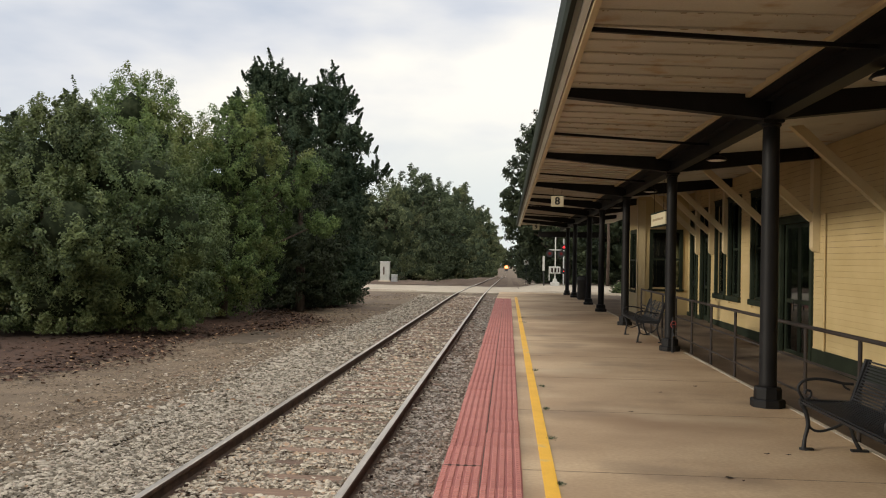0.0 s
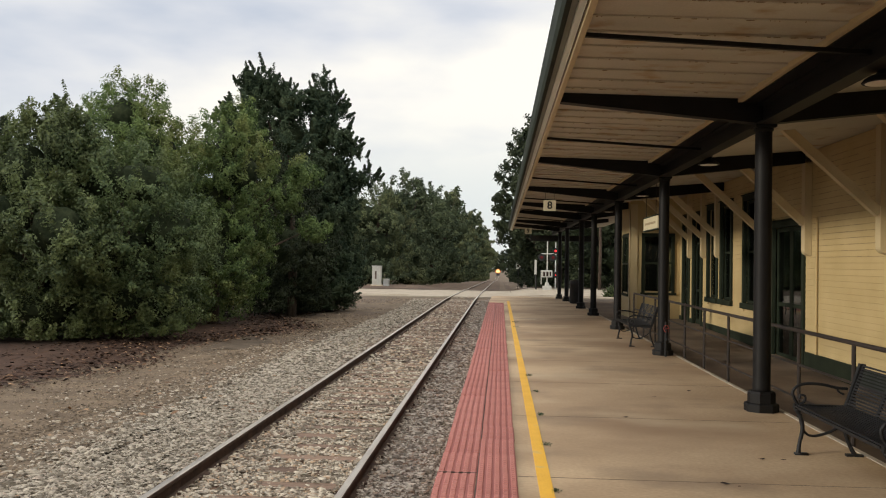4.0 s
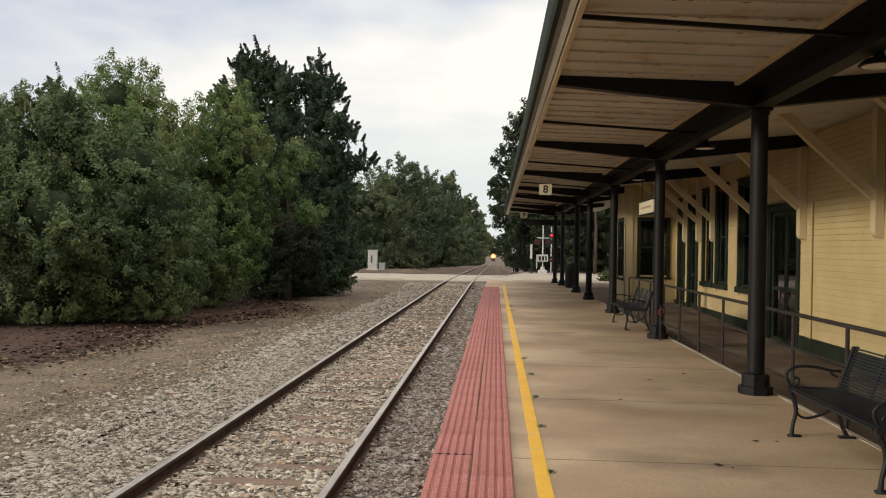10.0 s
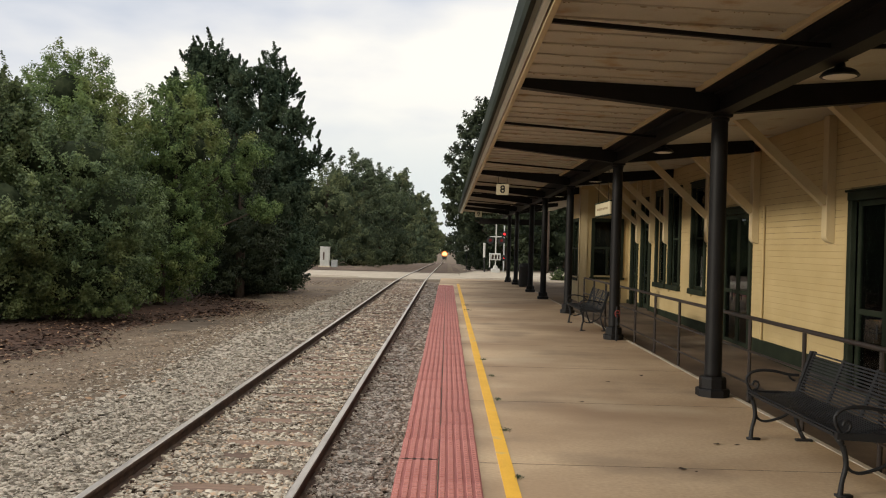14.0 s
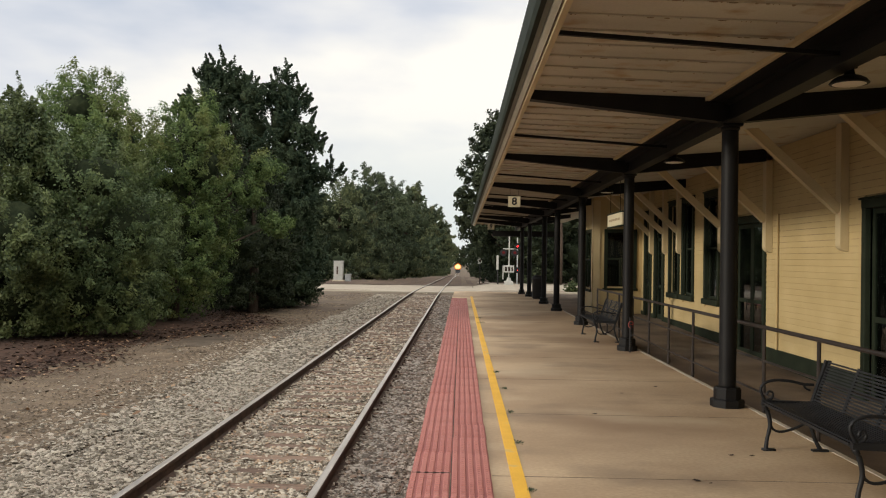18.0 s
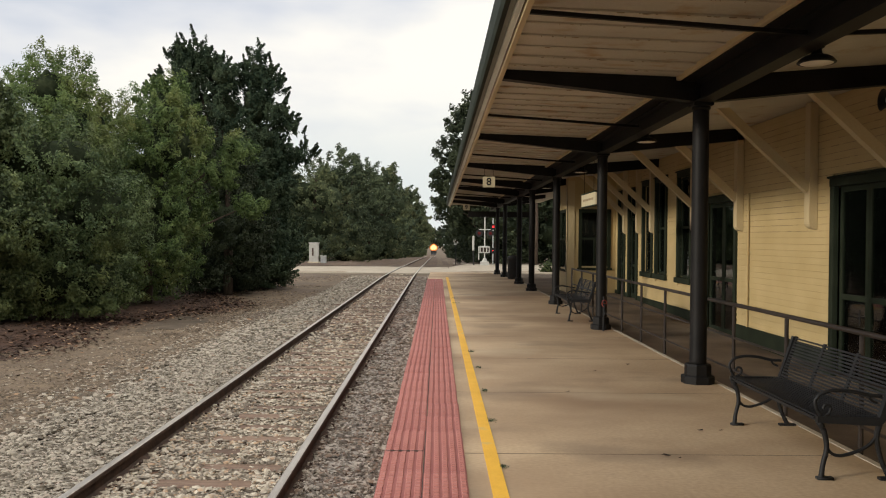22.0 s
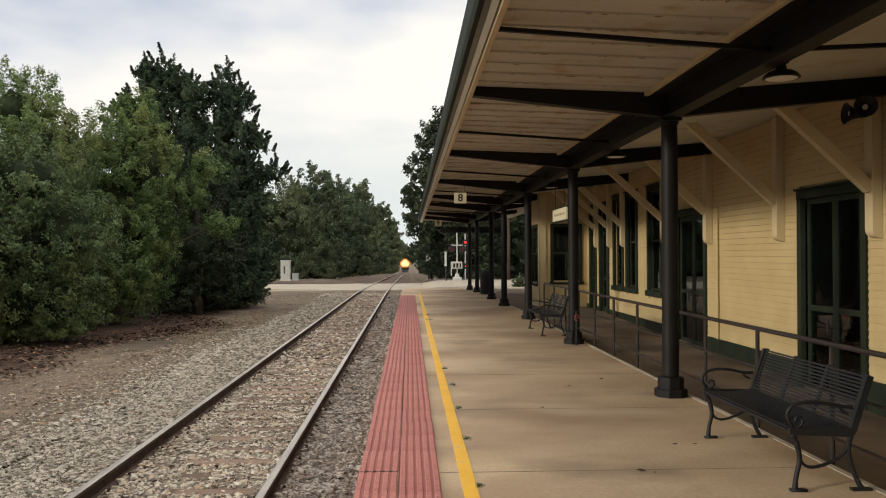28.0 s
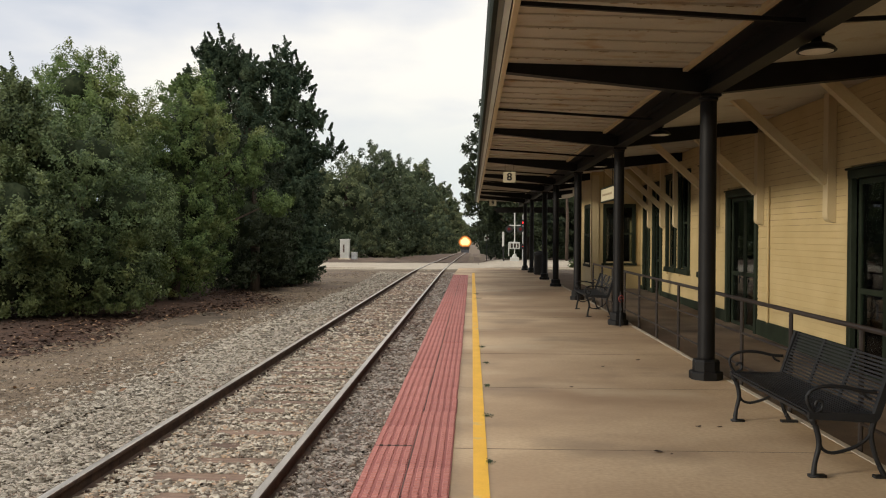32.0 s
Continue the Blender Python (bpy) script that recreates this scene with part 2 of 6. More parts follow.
M = {
    "concrete": material("worn_concrete", (0.385, 0.266, 0.153), (0.605, 0.442, 0.270), 0.9, 0.72, fine=45, bump=0.08, relief=0.004, spec=0.4, stretch=(0.6, 0.8, 1),
                         stain=[((0.30, 0.192, 0.108), 0.42, 0.42, 0.64), ((0.21, 0.145, 0.092), 1.1, 0.54, 0.76), ((0.53, 0.41, 0.262), 0.8, 0.56, 0.78)]),
    "kerb": material("pale_concrete_edge", (0.36, 0.30, 0.22), (0.53, 0.46, 0.36), 2.0, 0.8, fine=60, relief=0.003),
    "walkway": material("brown_walkway", (0.125, 0.088, 0.060), (0.225, 0.165, 0.114), 1.2, 0.8, fine=50, relief=0.004, stain=((0.07, 0.05, 0.035), 0.5, 0.5, 0.65)),
    "tactile": material("red_tactile_paving", (0.34, 0.120, 0.098), (0.46, 0.188, 0.152), 2.0, 0.7, fine=80, rnd=0.10, relief=0.002, stain=((0.42, 0.20, 0.16), 1.2, 0.52, 0.75)),
    "tactile_base": material("dirty_red_tile", (0.26, 0.082, 0.07), (0.37, 0.135, 0.112), 2.0, 0.8, fine=80, rnd=0.10, relief=0.002),
    "joint": material("dark_joint", (0.05, 0.03, 0.025), (0.10, 0.07, 0.055), 6, 0.9),
    "joint_worn": material("worn_joint", (0.13, 0.092, 0.060), (0.30, 0.225, 0.145), 5, 0.9),
    "grime": material("brown_grime_gap_shade", (0.19, 0.145, 0.09), (0.33, 0.255, 0.16), 9, 0.9),
    "yellow": material("yellow_line_paint", (0.70, 0.37, 0.028), (0.86, 0.48, 0.045), 3.0, 0.6, fine=70, relief=0.002, stain=((0.50, 0.38, 0.22), 3.0, 0.62, 0.74)),
    "stone": material("grey_ballast_stone", (0.096, 0.079, 0.058), (0.352, 0.311, 0.248), 9.0, 0.9, fine=70, rnd=0.85, island=True, bump=0.25, relief=0.006, contrast=(0.16, 0.84)),
    "stone_tan": material("tan_ballast_stone", (0.122, 0.096, 0.070), (0.490, 0.429, 0.337), 9.0, 0.9, fine=70, rnd=0.85, island=True, bump=0.25, relief=0.006, contrast=(0.16, 0.84)),
    "stone_dark": material("dirty_ballast_stone", (0.113, 0.090, 0.070), (0.406, 0.356, 0.294), 9.0, 0.9, fine=70, rnd=0.9, island=True, bump=0.25, relief=0.006, contrast=(0.16, 0.84)),
    "gravel": material("fine_brown_gravel", (0.055, 0.039, 0.026), (0.215, 0.163, 0.112), 9.0, 0.9, fine=70, rnd=0.8, island=True, bump=0.2, relief=0.004, contrast=(0.16, 0.84)),
    # coloured darker than the loose stones, for the shade in their gaps
    "bed": material("ballast_bed", (0.075, 0.060, 0.045), (0.24, 0.20, 0.16), 14.0, 0.95, fine=60, bump=0.9, relief=0.03, stain=((0.24, 0.18, 0.12), 0.4, 0.46, 0.64)),
    "dirt": material("gravelly_dirt", (0.068, 0.048, 0.030), (0.158, 0.114, 0.073), 1.6, 0.95, fine=35, bump=0.5, relief=0.02, stain=((0.085, 0.060, 0.042), 0.12, 0.50, 0.60)),
    "litter": material("leaf_litter", (0.022, 0.0105, 0.006), (0.064, 0.032, 0.0185), 5.0, 0.95, fine=40, rnd=0.7, island=True, bump=0.4, relief=0.01),
    "bank": material("brown_leaf_bank", (0.045, 0.028, 0.018), (0.118, 0.076, 0.048), 0.8, 0.95, fine=12, bump=0.5, relief=0.03),
    "tie": material("weathered_sleeper", (0.095, 0.060, 0.042), (0.235, 0.155, 0.108), 3.0, 0.9, fine=30, rnd=0.35, stretch=(1, 8, 8), bump=0.4, relief=0.01),
    "rail_side": material("rusty_rail_side", (0.030, 0.018, 0.013), (0.085, 0.050, 0.034), 8.0, 0.85, fine=60),
    "rail_top": material("worn_rail_head", (0.32, 0.285, 0.25), (0.56, 0.51, 0.45), 3.0, 0.36, metal=0.75, fine=30, stretch=(6, 0.4, 6), bump=0.03, relief=0.001),
    "road": material("pale_road", (0.226, 0.190, 0.142), (0.345, 0.296, 0.226), 1.2, 0.9, fine=30, relief=0.005),
    "post": material("black_green_paint", (0.007, 0.0065, 0.0065), (0.013, 0.012, 0.0115), 3.0, 0.55, fine=90, bump=0.05, relief=0.002, spec=0.15),
    "iron": material("black_iron", (0.009, 0.009, 0.0095), (0.018, 0.018, 0.019), 6.0, 0.55, fine=90, bump=0.06, relief=0.001, spec=0.25),
    "rust_rail": material("dark_brown_rail_paint", (0.016, 0.011, 0.009), (0.032, 0.023, 0.018), 6.0, 0.5, fine=80),
    "cream": material("cream_clapboard_paint", (0.41, 0.308, 0.146), (0.49, 0.376, 0.194), 1.5, 0.55, fine=60, bump=0.08, relief=0.002, rnd=0.06),
    "soffit": material("cream_deck_paint", (0.405, 0.375, 0.305), (0.525, 0.490, 0.405), 1.2, 0.6, fine=50, bump=0.06, relief=0.002, rnd=0.10, stain=((0.34, 0.24, 0.13), 2.5, 0.56, 0.72)),
    "brace": material("cream_bracket_paint", (0.46, 0.37, 0.215), (0.55, 0.447, 0.27), 1.5, 0.5, fine=60, bump=0.05, relief=0.001),
    "gutter": material("grey_gutter_paint", (0.50, 0.56, 0.50), (0.66, 0.73, 0.66), 1.2, 0.4, fine=50, spec=0.5),
    "sage": material("dull_sage_paint", (0.10, 0.115, 0.095), (0.17, 0.19, 0.16), 1.2, 0.5, fine=50, spec=0.4),
    "green": material("dark_green_trim", (0.012, 0.016, 0.010), (0.024, 0.030, 0.019), 3.0, 0.7, fine=60, spec=0.12),
    "dark": material("unlit_room_dark", (0.022, 0.020, 0.018), (0.045, 0.040, 0.034), 2.0, 0.9),
    "bark": material("tree_bark", (0.030, 0.021, 0.015), (0.085, 0.060, 0.044), 3.0, 0.95, fine=30, stretch=(6, 6, 1), bump=0.6, relief=0.03),
    "leaf": material("shrub_leaf", (0.050, 0.080, 0.035), (0.140, 0.184, 0.074), 0.9, 0.6, fine=4, bump=0, rnd=0.28, island=True, translucent=0.3, spec=0.25, stain=((0.165, 0.185, 0.060), 0.5, 0.52, 0.70)),
    "leaf_deep": material("deep_green_leaf", (0.047, 0.071, 0.031), (0.138, 0.170, 0.062), 0.9, 0.6, fine=4, bump=0, rnd=0.28, island=True, translucent=0.28, spec=0.3, stain=((0.150, 0.170, 0.062), 0.6, 0.56, 0.72)),
    "leaf_olive": material("olive_leaf", (0.058, 0.098, 0.033), (0.172, 0.232, 0.076), 0.9, 0.6, fine=4, bump=0, rnd=0.28, island=True, translucent=0.3, spec=0.22, stain=((0.190, 0.192, 0.062), 0.45, 0.52, 0.70)),
    "leaf_dark": material("cedar_leaf", (0.026, 0.044, 0.029), (0.075, 0.099, 0.054), 0.9, 0.85, fine=5, bump=0, rnd=0.25, island=True, translucent=0.12, spec=0.1),
    # leaf darkened for the shade on undergrowth, oak and right-hand woods
    "leaf_shade": material("shade_darkened_leaf", (0.015, 0.023, 0.014), (0.046, 0.057, 0.028), 0.45, 0.7, fine=2, bump=0, rnd=0.28, island=True, translucent=0.1, spec=0.15),
    # pale leaf; its lightness also stands for haze on the distant trees
    "leaf_far": material("pale_haze_leaf", (0.060, 0.080, 0.045), (0.163, 0.182, 0.090), 0.30, 0.8, fine=2, bump=0, rnd=0.28, island=True, translucent=0.3, spec=0.15, stain=((0.130, 0.120, 0.058), 0.20, 0.54, 0.70)),
    "leaf_wood": material("dark_wood_leaf", (0.041, 0.059, 0.039), (0.119, 0.142, 0.075), 0.30, 0.8, fine=2, bump=0, rnd=0.28, island=True, translucent=0.2, spec=0.1),
    # dark fill that stands for the shade deep inside the crowns
    "crown_shade": material("inner_crown_shade", (0.014, 0.020, 0.012), (0.050, 0.062, 0.032), 3.0, 0.95, fine=9, bump=0.8, relief=0.08, spec=0.05),
    "white": material("white_painted_metal", (0.325, 0.322, 0.295), (0.43, 0.425, 0.395), 3.0, 0.45),
    "sign_cream": material("cream_sign_board", (0.52, 0.46, 0.31), (0.60, 0.54, 0.38), 2.0, 0.5),
    "letter": material("faded_brown_lettering", (0.26, 0.20, 0.12), (0.34, 0.27, 0.17), 4.0, 0.6),
    "ink": material("black_lettering", (0.012, 0.012, 0.012), (0.02, 0.02, 0.02), 4.0, 0.6),
    "red_paint": material("red_paint", (0.13, 0.022, 0.018), (0.20, 0.035, 0.028), 4.0, 0.5),
    "steel": material("galvanised_steel", (0.30, 0.31, 0.31), (0.46, 0.47, 0.47), 4.0, 0.4, metal=0.6),
    "engine": material("dark_engine_paint", (0.015, 0.016, 0.02), (0.035, 0.036, 0.042), 1.0, 0.5),
    "lamp_white": material("lamp_shade_inside", (0.60, 0.55, 0.46), (0.72, 0.67, 0.58), 4.0, 0.5),
    "glass": glass("window_glass"),
    "head_glow": glow("headlamp_glow", (1.0, 0.36, 0.16), 3.2),
    # amber glows that stand for lens glare round the headlamps
    "inner_glare": glow("headlamp_inner_glare", (1.0, 0.42, 0.11), 1.5),
    "outer_glare": glow("headlamp_outer_glare", (1.0, 0.34, 0.09), 0.50),
    "red_glow": glow("red_signal_glow", (1.0, 0.03, 0.03), 2.4),
    "red_lens": material("dull_red_lens", (0.07, 0.010, 0.010), (0.11, 0.015, 0.015), 6, 0.2),
}


for name, rust in (("stone", (0.38, 0.31, 0.25, 1)), ("stone_tan", (0.42, 0.27, 0.16, 1)), ("stone_dark", (0.24, 0.16, 0.11, 1))):
    for node in M[name].node_tree.nodes:
        if node.type == "VALTORGB":
            lo, hi = node.color_ramp.elements[0].color[:], node.color_ramp.elements[1].color[:]
            node.color_ramp.elements.new(0.44).color = [a + (b - a) * 0.36 for a, b in zip(lo, hi)]
            node.color_ramp.elements.new(0.51).color = rust
            node.color_ramp.elements.new(0.58).color = [a + (b - a) * 0.55 for a, b in zip(lo, hi)]


# ---- mesh helpers ----
def box(bm, x0, x1, y0, y1, z0, z1, bevel=0.0):
    vs = [bm.verts.new((x, y, z)) for z in (z0, z1) for y in (y0, y1) for x in (x0, x1)]
    fs = [bm.faces.new([vs[i] for i in q]) for q in ((0, 2, 3, 1), (4, 5, 7, 6), (0, 1, 5, 4), (2, 6, 7, 3), (0, 4, 6, 2), (1, 3, 7, 5))]
    if bevel:
        es = list({e for f in fs for e in f.edges})
        bmesh.ops.bevel(bm, geom=es, offset=bevel, segments=1, affect="EDGES")


def prism(bm, pts, axis, a, b):
    """A flat outline pts (two coordinates) pushed along axis from a to b."""
    def at(p, s):
        return {"x": (s, p[0], p[1]), "y": (p[0], s, p[1]), "z": (p[0], p[1], s)}[axis]
    lo = [bm.verts.new(at(p, a)) for p in pts]
    hi = [bm.verts.new(at(p, b)) for p in pts]
    n = len(pts)
    bm.faces.new(lo)
    bm.faces.new(hi[::-1])
    for i in range(n):
        bm.faces.new((lo[i], hi[i], hi[(i + 1) % n], lo[(i + 1) % n]))


def lathe(bm, profile, sides=16, at=(0, 0, 0), turn=None):
    """A round form: profile of (radius, height)."""
    rings = []
    for r, z in profile:
        ring = []
        for i in range(sides):
            a = 2 * math.pi * i / sides
            p = Vector((r * math.cos(a), r * math.sin(a), z))
            if turn:
                p = turn @ p
            ring.append(bm.verts.new(p + Vector(at)))
        rings.append(ring)
    for lo, hi in zip(rings, rings[1:]):
        for i in range(sides):
            bm.faces.new((lo[i], lo[(i + 1) % sides], hi[(i + 1) % sides], hi[i]))
    bm.faces.new(rings[0][::-1])
    bm.faces.new(rings[-1])


def tube(bm, pts, r, sides=8):
    """A bent round bar through pts."""
    pts = [Vector(p) for p in pts]
    rings = []
    for i, p in enumerate(pts):
        d = (pts[min(i + 1, len(pts) - 1)] - pts[max(i - 1, 0)]).normalized()
        up = Vector((0, 0, 1)) if abs(d.z) < 0.9 else Vector((0, 1, 0))
        u = d.cross(up).normalized()
        v = d.cross(u)
        rr = r[i] if isinstance(r, (list, tuple)) else r
        rings.append([bm.verts.new(p + rr * (math.cos(2 * math.pi * k / sides) * u + math.sin(2 * math.pi * k / sides) * v)) for k in range(sides)])
    for lo, hi in zip(rings, rings[1:]):
        for k in range(sides):
            bm.faces.new((lo[k], lo[(k + 1) % sides], hi[(k + 1) % sides], hi[k]))
    bm.faces.new(rings[0][::-1])
    bm.faces.new(rings[-1])


def bend(pts, steps=5):
    """A smooth run of points through pts."""
    p = [Vector(q) for q in pts]
    p = [p[0] * 2 - p[1]] + p + [p[-1] * 2 - p[-2]]
    out = []
    for a, b, c, d in zip(p, p[1:], p[2:], p[3:]):
        for i in range(steps):
            u = i / steps
            out.append(0.5 * (2 * b + (c - a) * u + (2 * a - 5 * b + 4 * c - d) * u * u + (3 * b - a - 3 * c + d) * u ** 3))
    return out + [p[-2]]


def even(radii, steps=5):
    """Radii to go with bend()."""
    k = len(radii) - 1
    return [float(v) for v in np.interp(np.linspace(0, k, k * steps + 1), range(k + 1), radii)]


def mesh_of(name, bm, mat, smooth=False):
    bmesh.ops.recalc_face_normals(bm, faces=bm.faces)
    me = bpy.data.meshes.new(name)
    bm.to_mesh(me)
    bm.free()
    for m in (mat if isinstance(mat, (list, tuple)) else [mat]):
        me.materials.append(m)
    if smooth:
        me.polygons.foreach_set("use_smooth", [True] * len(me.polygons))
    return me


def thing(name, label, category, at=(0, 0, 0), group="", kind="", turn=0.0):
    ob = new(name)
    ob.empty_display_size = 0.1
    ob.matrix_basis = pose(*at, 0, 0, turn)
    return tagged(ob, label, category, group, kind)


def part(name, bm, mat, parent, label="", smooth=False):
    ob = new(name, mesh_of(name, bm, mat, smooth))
    ob.parent = parent
    if label:
        ob["label"] = label
    return ob


def piece(name, me, parent, m):
    ob = new(name, me)
    ob.parent = parent
    ob.matrix_basis = m
    return ob


def solid(name, bm, mat, label, category="", kind="structure", smooth=False):
    return tagged(new(name, mesh_of(name, bm, mat, smooth)), label, category, "", kind)


def raw_mesh(name, verts, faces, mat):
    """A large mesh from arrays: faces all of one corner count."""
    verts, faces = np.asarray(verts, np.float32), np.asarray(faces, np.int32)
    me = bpy.data.meshes.new(name)
    k = faces.shape[1]
    me.vertices.add(len(verts))
    me.vertices.foreach_set("co", verts.ravel())
    me.loops.add(faces.size)
    me.loops.foreach_set("vertex_index", faces.ravel())
    me.polygons.add(len(faces))
    me.polygons.foreach_set("loop_start", np.arange(0, faces.size, k, dtype=np.int32))
    me.update(calc_edges=True)
    me.validate()
    me.materials.append(mat)
    return me


# ---- ground ----
RAIL_Z = -0.254
TRACK_X = -2.165


FALL = [(42, 0.0), (50, -0.08), (64, -0.26), (72, -0.39), (100, -0.80), (130, -1.25), (218, -2.80), (270, -4.0), (312, -5.15), (376, -6.05), (440, -6.75), (525, -7.8), (652, -9.0), (800, -9.7), (1000, -10.2), (3000, -22.0)]


def grade(y):
    """How far the ground has fallen at y: level by the platform, then gently down the line."""
    if y <= 42:
        return 0.0
    for (a, p), (b, q) in zip(FALL, FALL[1:]):
        if y <= b:
            return p + (q - p) * (y - a) / (b - a)
    return FALL[-1][1]


def ground_z(x, y):
    """Rough ground: a low ballast shoulder round the track, dirt beyond."""
    d = abs(x - TRACK_X)
    base = -0.43 + (0.0 if d < 1.75 else -0.10 * min((d - 1.75) / 1.6, 1.0))
    rise = min(max((y - 35) / 10, 0), 1) * min(max((80 - y) / 13, 0), 1)
    if d < 1.45 and y < 46:
        rise = 0.0
    g = grade(y) * (1 - min(max((x - 0.6) / 1.5, 0), 1) * min(max((84 - y) / 12, 0), 1))
    bank = 0.36 * min(max((y - 66) / 6, 0), 1) * min(max((150 - y) / 40, 0), 1) * min(max((-5 - x) / 3, 0), 1)
    return base + g + (-0.325 - base) * rise + bank


def bumps(x, y):
    """Small unevenness of the dirt beside the ballast."""
    return (0.05 * noise.noise(Vector((x * 0.35, y * 0.35, 0))) + 0.02 * noise.noise(Vector((x * 1.3, y * 1.3, 3)))) if -14 < x < -4.2 and y < 45 else 0.0


def make_ground():
    xs = [-900, -300, -120, -60, -35, -22, -16, -13, -12] + [-11 + 0.5 * i for i in range(0, 22)] + [0.2, 3.2, 8, 20, 60, 300, 900]
    ys = [-60, -10, 0] + [2 + 0.7 * i for i in range(46)] + [36, 40, 42, 45, 47, 50, 54, 59, 64, 66, 68, 72, 78, 85, 92, 100, 110, 130, 170, 230, 270, 312, 376, 440, 525, 652, 800, 1000, 1150, 2500]
    verts, faces = [], []
    for y in ys:
        for x in xs:
            verts.append((x, y, ground_z(x, y) + bumps(x, y)))
    w = len(xs)
    for j in range(len(ys) - 1):
        for i in range(w - 1):
            a = j * w + i
            faces.append((a, a + 1, a + 1 + w, a + w))
    ob = new("ground", raw_mesh("ground", verts, faces, M["dirt"]))
    ob.data.polygons.foreach_set("use_smooth", [True] * len(ob.data.polygons))
    tagged(ob, "gravelly brown dirt ground beside the railway track", "ground", "", "structure")


make_ground()

# ---- platform ----
PLAT_END = 35.0
bm = bmesh.new()
prism(bm, [(-15, -0.60), (-15, 0), (PLAT_END, 0), (47.2, -0.25), (47.2, -0.9), (PLAT_END, -0.60)], "x", -0.60, 3.0)
platform = solid("platform", bm, M["concrete"], "worn tan concrete station platform with stains", "platform")
bm = bmesh.new()
box(bm, 3.0, 3.07, -15, 35, -0.9, 0.004, 0.008)
solid("kerb", bm, M["kerb"], "pale concrete edge along the platform", "kerb")
bm = bmesh.new()
box(bm, 0.147, 0.25, -15, 35.6, -0.01, 0.004)
solid("yellow_line", bm, M["yellow"], "yellow painted safety line on the platform", "marking")
for y in [6.40 + 2.55 * i for i in range(-4, 12)]:
    bm = bmesh.new()
    box(bm, 0.004, 2.996, y - 0.005, y + 0.005, -0.01, 0.0022)
    part("joint", bm, M["joint_worn"], platform)
bm = bmesh.new()
prism(bm, [(-15, -0.75), (24, -0.02), (36, -0.02), (36, -1.1), (-15, -1.1)], "x", 3.072, 5.6)
solid("walkway", bm, M["walkway"], "brown sloping walkway below the platform by the building", "walkway")

# red warning tiles in two columns, each with rows of raised studs
tactile = thing("tactile_strip", "red tactile warning strip along the platform edge", "tactile paving", kind="structure")
TILE = 0.61


def tile_mesh(w, l):
    bm = bmesh.new()
    box(bm, 0.004, w - 0.004, 0.003, l - 0.003, -0.3, 0.0)
    nx, ny = 5, 10
    for i in range(nx):
        for j in range(ny):
            cx, cy = w * (i + 0.5) / nx, l * (j + 0.5) / ny
            lo = [bm.verts.new((cx + a * 0.021, cy + b * 0.0245, 0.0)) for a, b in ((-1, -1), (1, -1), (1, 1), (-1, 1))]
            hi = [bm.verts.new((cx + a * 0.015, cy + b * 0.020, 0.008)) for a, b in ((-1, -1), (1, -1), (1, 1), (-1, 1))]
            bm.faces.new(hi)
            for k in range(4):
                bm.faces.new((lo[k], lo[(k + 1) % 4], hi[(k + 1) % 4], hi[k]))
    for f in bm.faces:
        f.material_index = 1 if f.calc_center_median().z < 0.0005 else 0
    return mesh_of("tile", bm, [M["tactile"], M["tactile_base"]])


tile = tile_mesh(0.305, TILE)
rng = random.Random(5)
y = 0.92 - 12 * TILE
while y < 33.4:
    for col, x in enumerate((-0.61, -0.305)):
        piece("tile", tile, tactile, pose(x + rng.uniform(-0.004, 0.004), y + (0.05 if col == 0 else 0) , 0.010 + rng.uniform(-0.003, 0.003), rng.uniform(-0.25, 0.25), rng.uniform(-0.3, 0.3), 0))
    y += TILE
bm = bmesh.new()
box(bm, -0.61, 0.0, -15, -6.42, -0.3, 0.012)
part("strip_end", bm, M["tactile"], tactile)
bm = bmesh.new()
box(bm, -0.3092, -0.3018, -6.4, 33.4, -0.01, 0.0125)
part("joint", bm, M["joint"], tactile)
bm = bmesh.new()
box(bm, -0.60, -0.318, 6.405, 6.423, -0.01, 0.0165)
box(bm, -0.60, -0.585, 6.35, 6.423, -0.01, 0.0165)
part("joint", bm, M["joint"], tactile, "open crack between two warning tiles")

# ---- road ----
ROAD_XS = [-80, -40, -20, -10, -5.6, -2.165, 0.6, 2.1, 8, 30, 60]


def road_sheet(name, xs, ys, lift, label, mat, category):
    """A paved slab that follows the ground, with edges going down into it."""
    rows = [ys[0] - 0.01] + list(ys) + [ys[-1] + 0.01]
    verts = [(x, y, ground_z(x, y) + (lift if 0 < j < len(rows) - 1 else -0.3)) for j, y in enumerate(rows) for x in xs]
    w = len(xs)
    faces = [(j * w + i, j * w + i + 1, (j + 1) * w + i + 1, (j + 1) * w + i) for j in range(len(rows) - 1) for i in range(w - 1)]
    return tagged(new(name, raw_mesh(name, verts, faces, M[mat])), label, category, "", "structure")


road_sheet("road", ROAD_XS, (47.3, 50, 54, 59, 64, 65), 0.03, "pale paved road crossing the railway track", "road", "road")
for span in (ROAD_XS[:5], [0.8, 2.1, 8, 30, 60]):
    road_sheet("road_seam", span, (49.6, 50, 50.3), 0.036, "dark worn seam along the edge of the road", "joint_worn", "marking")

# ---- track ----
track = thing("railway_track", "single railway track with rusty rails on stone ballast", "railway track", kind="structure")


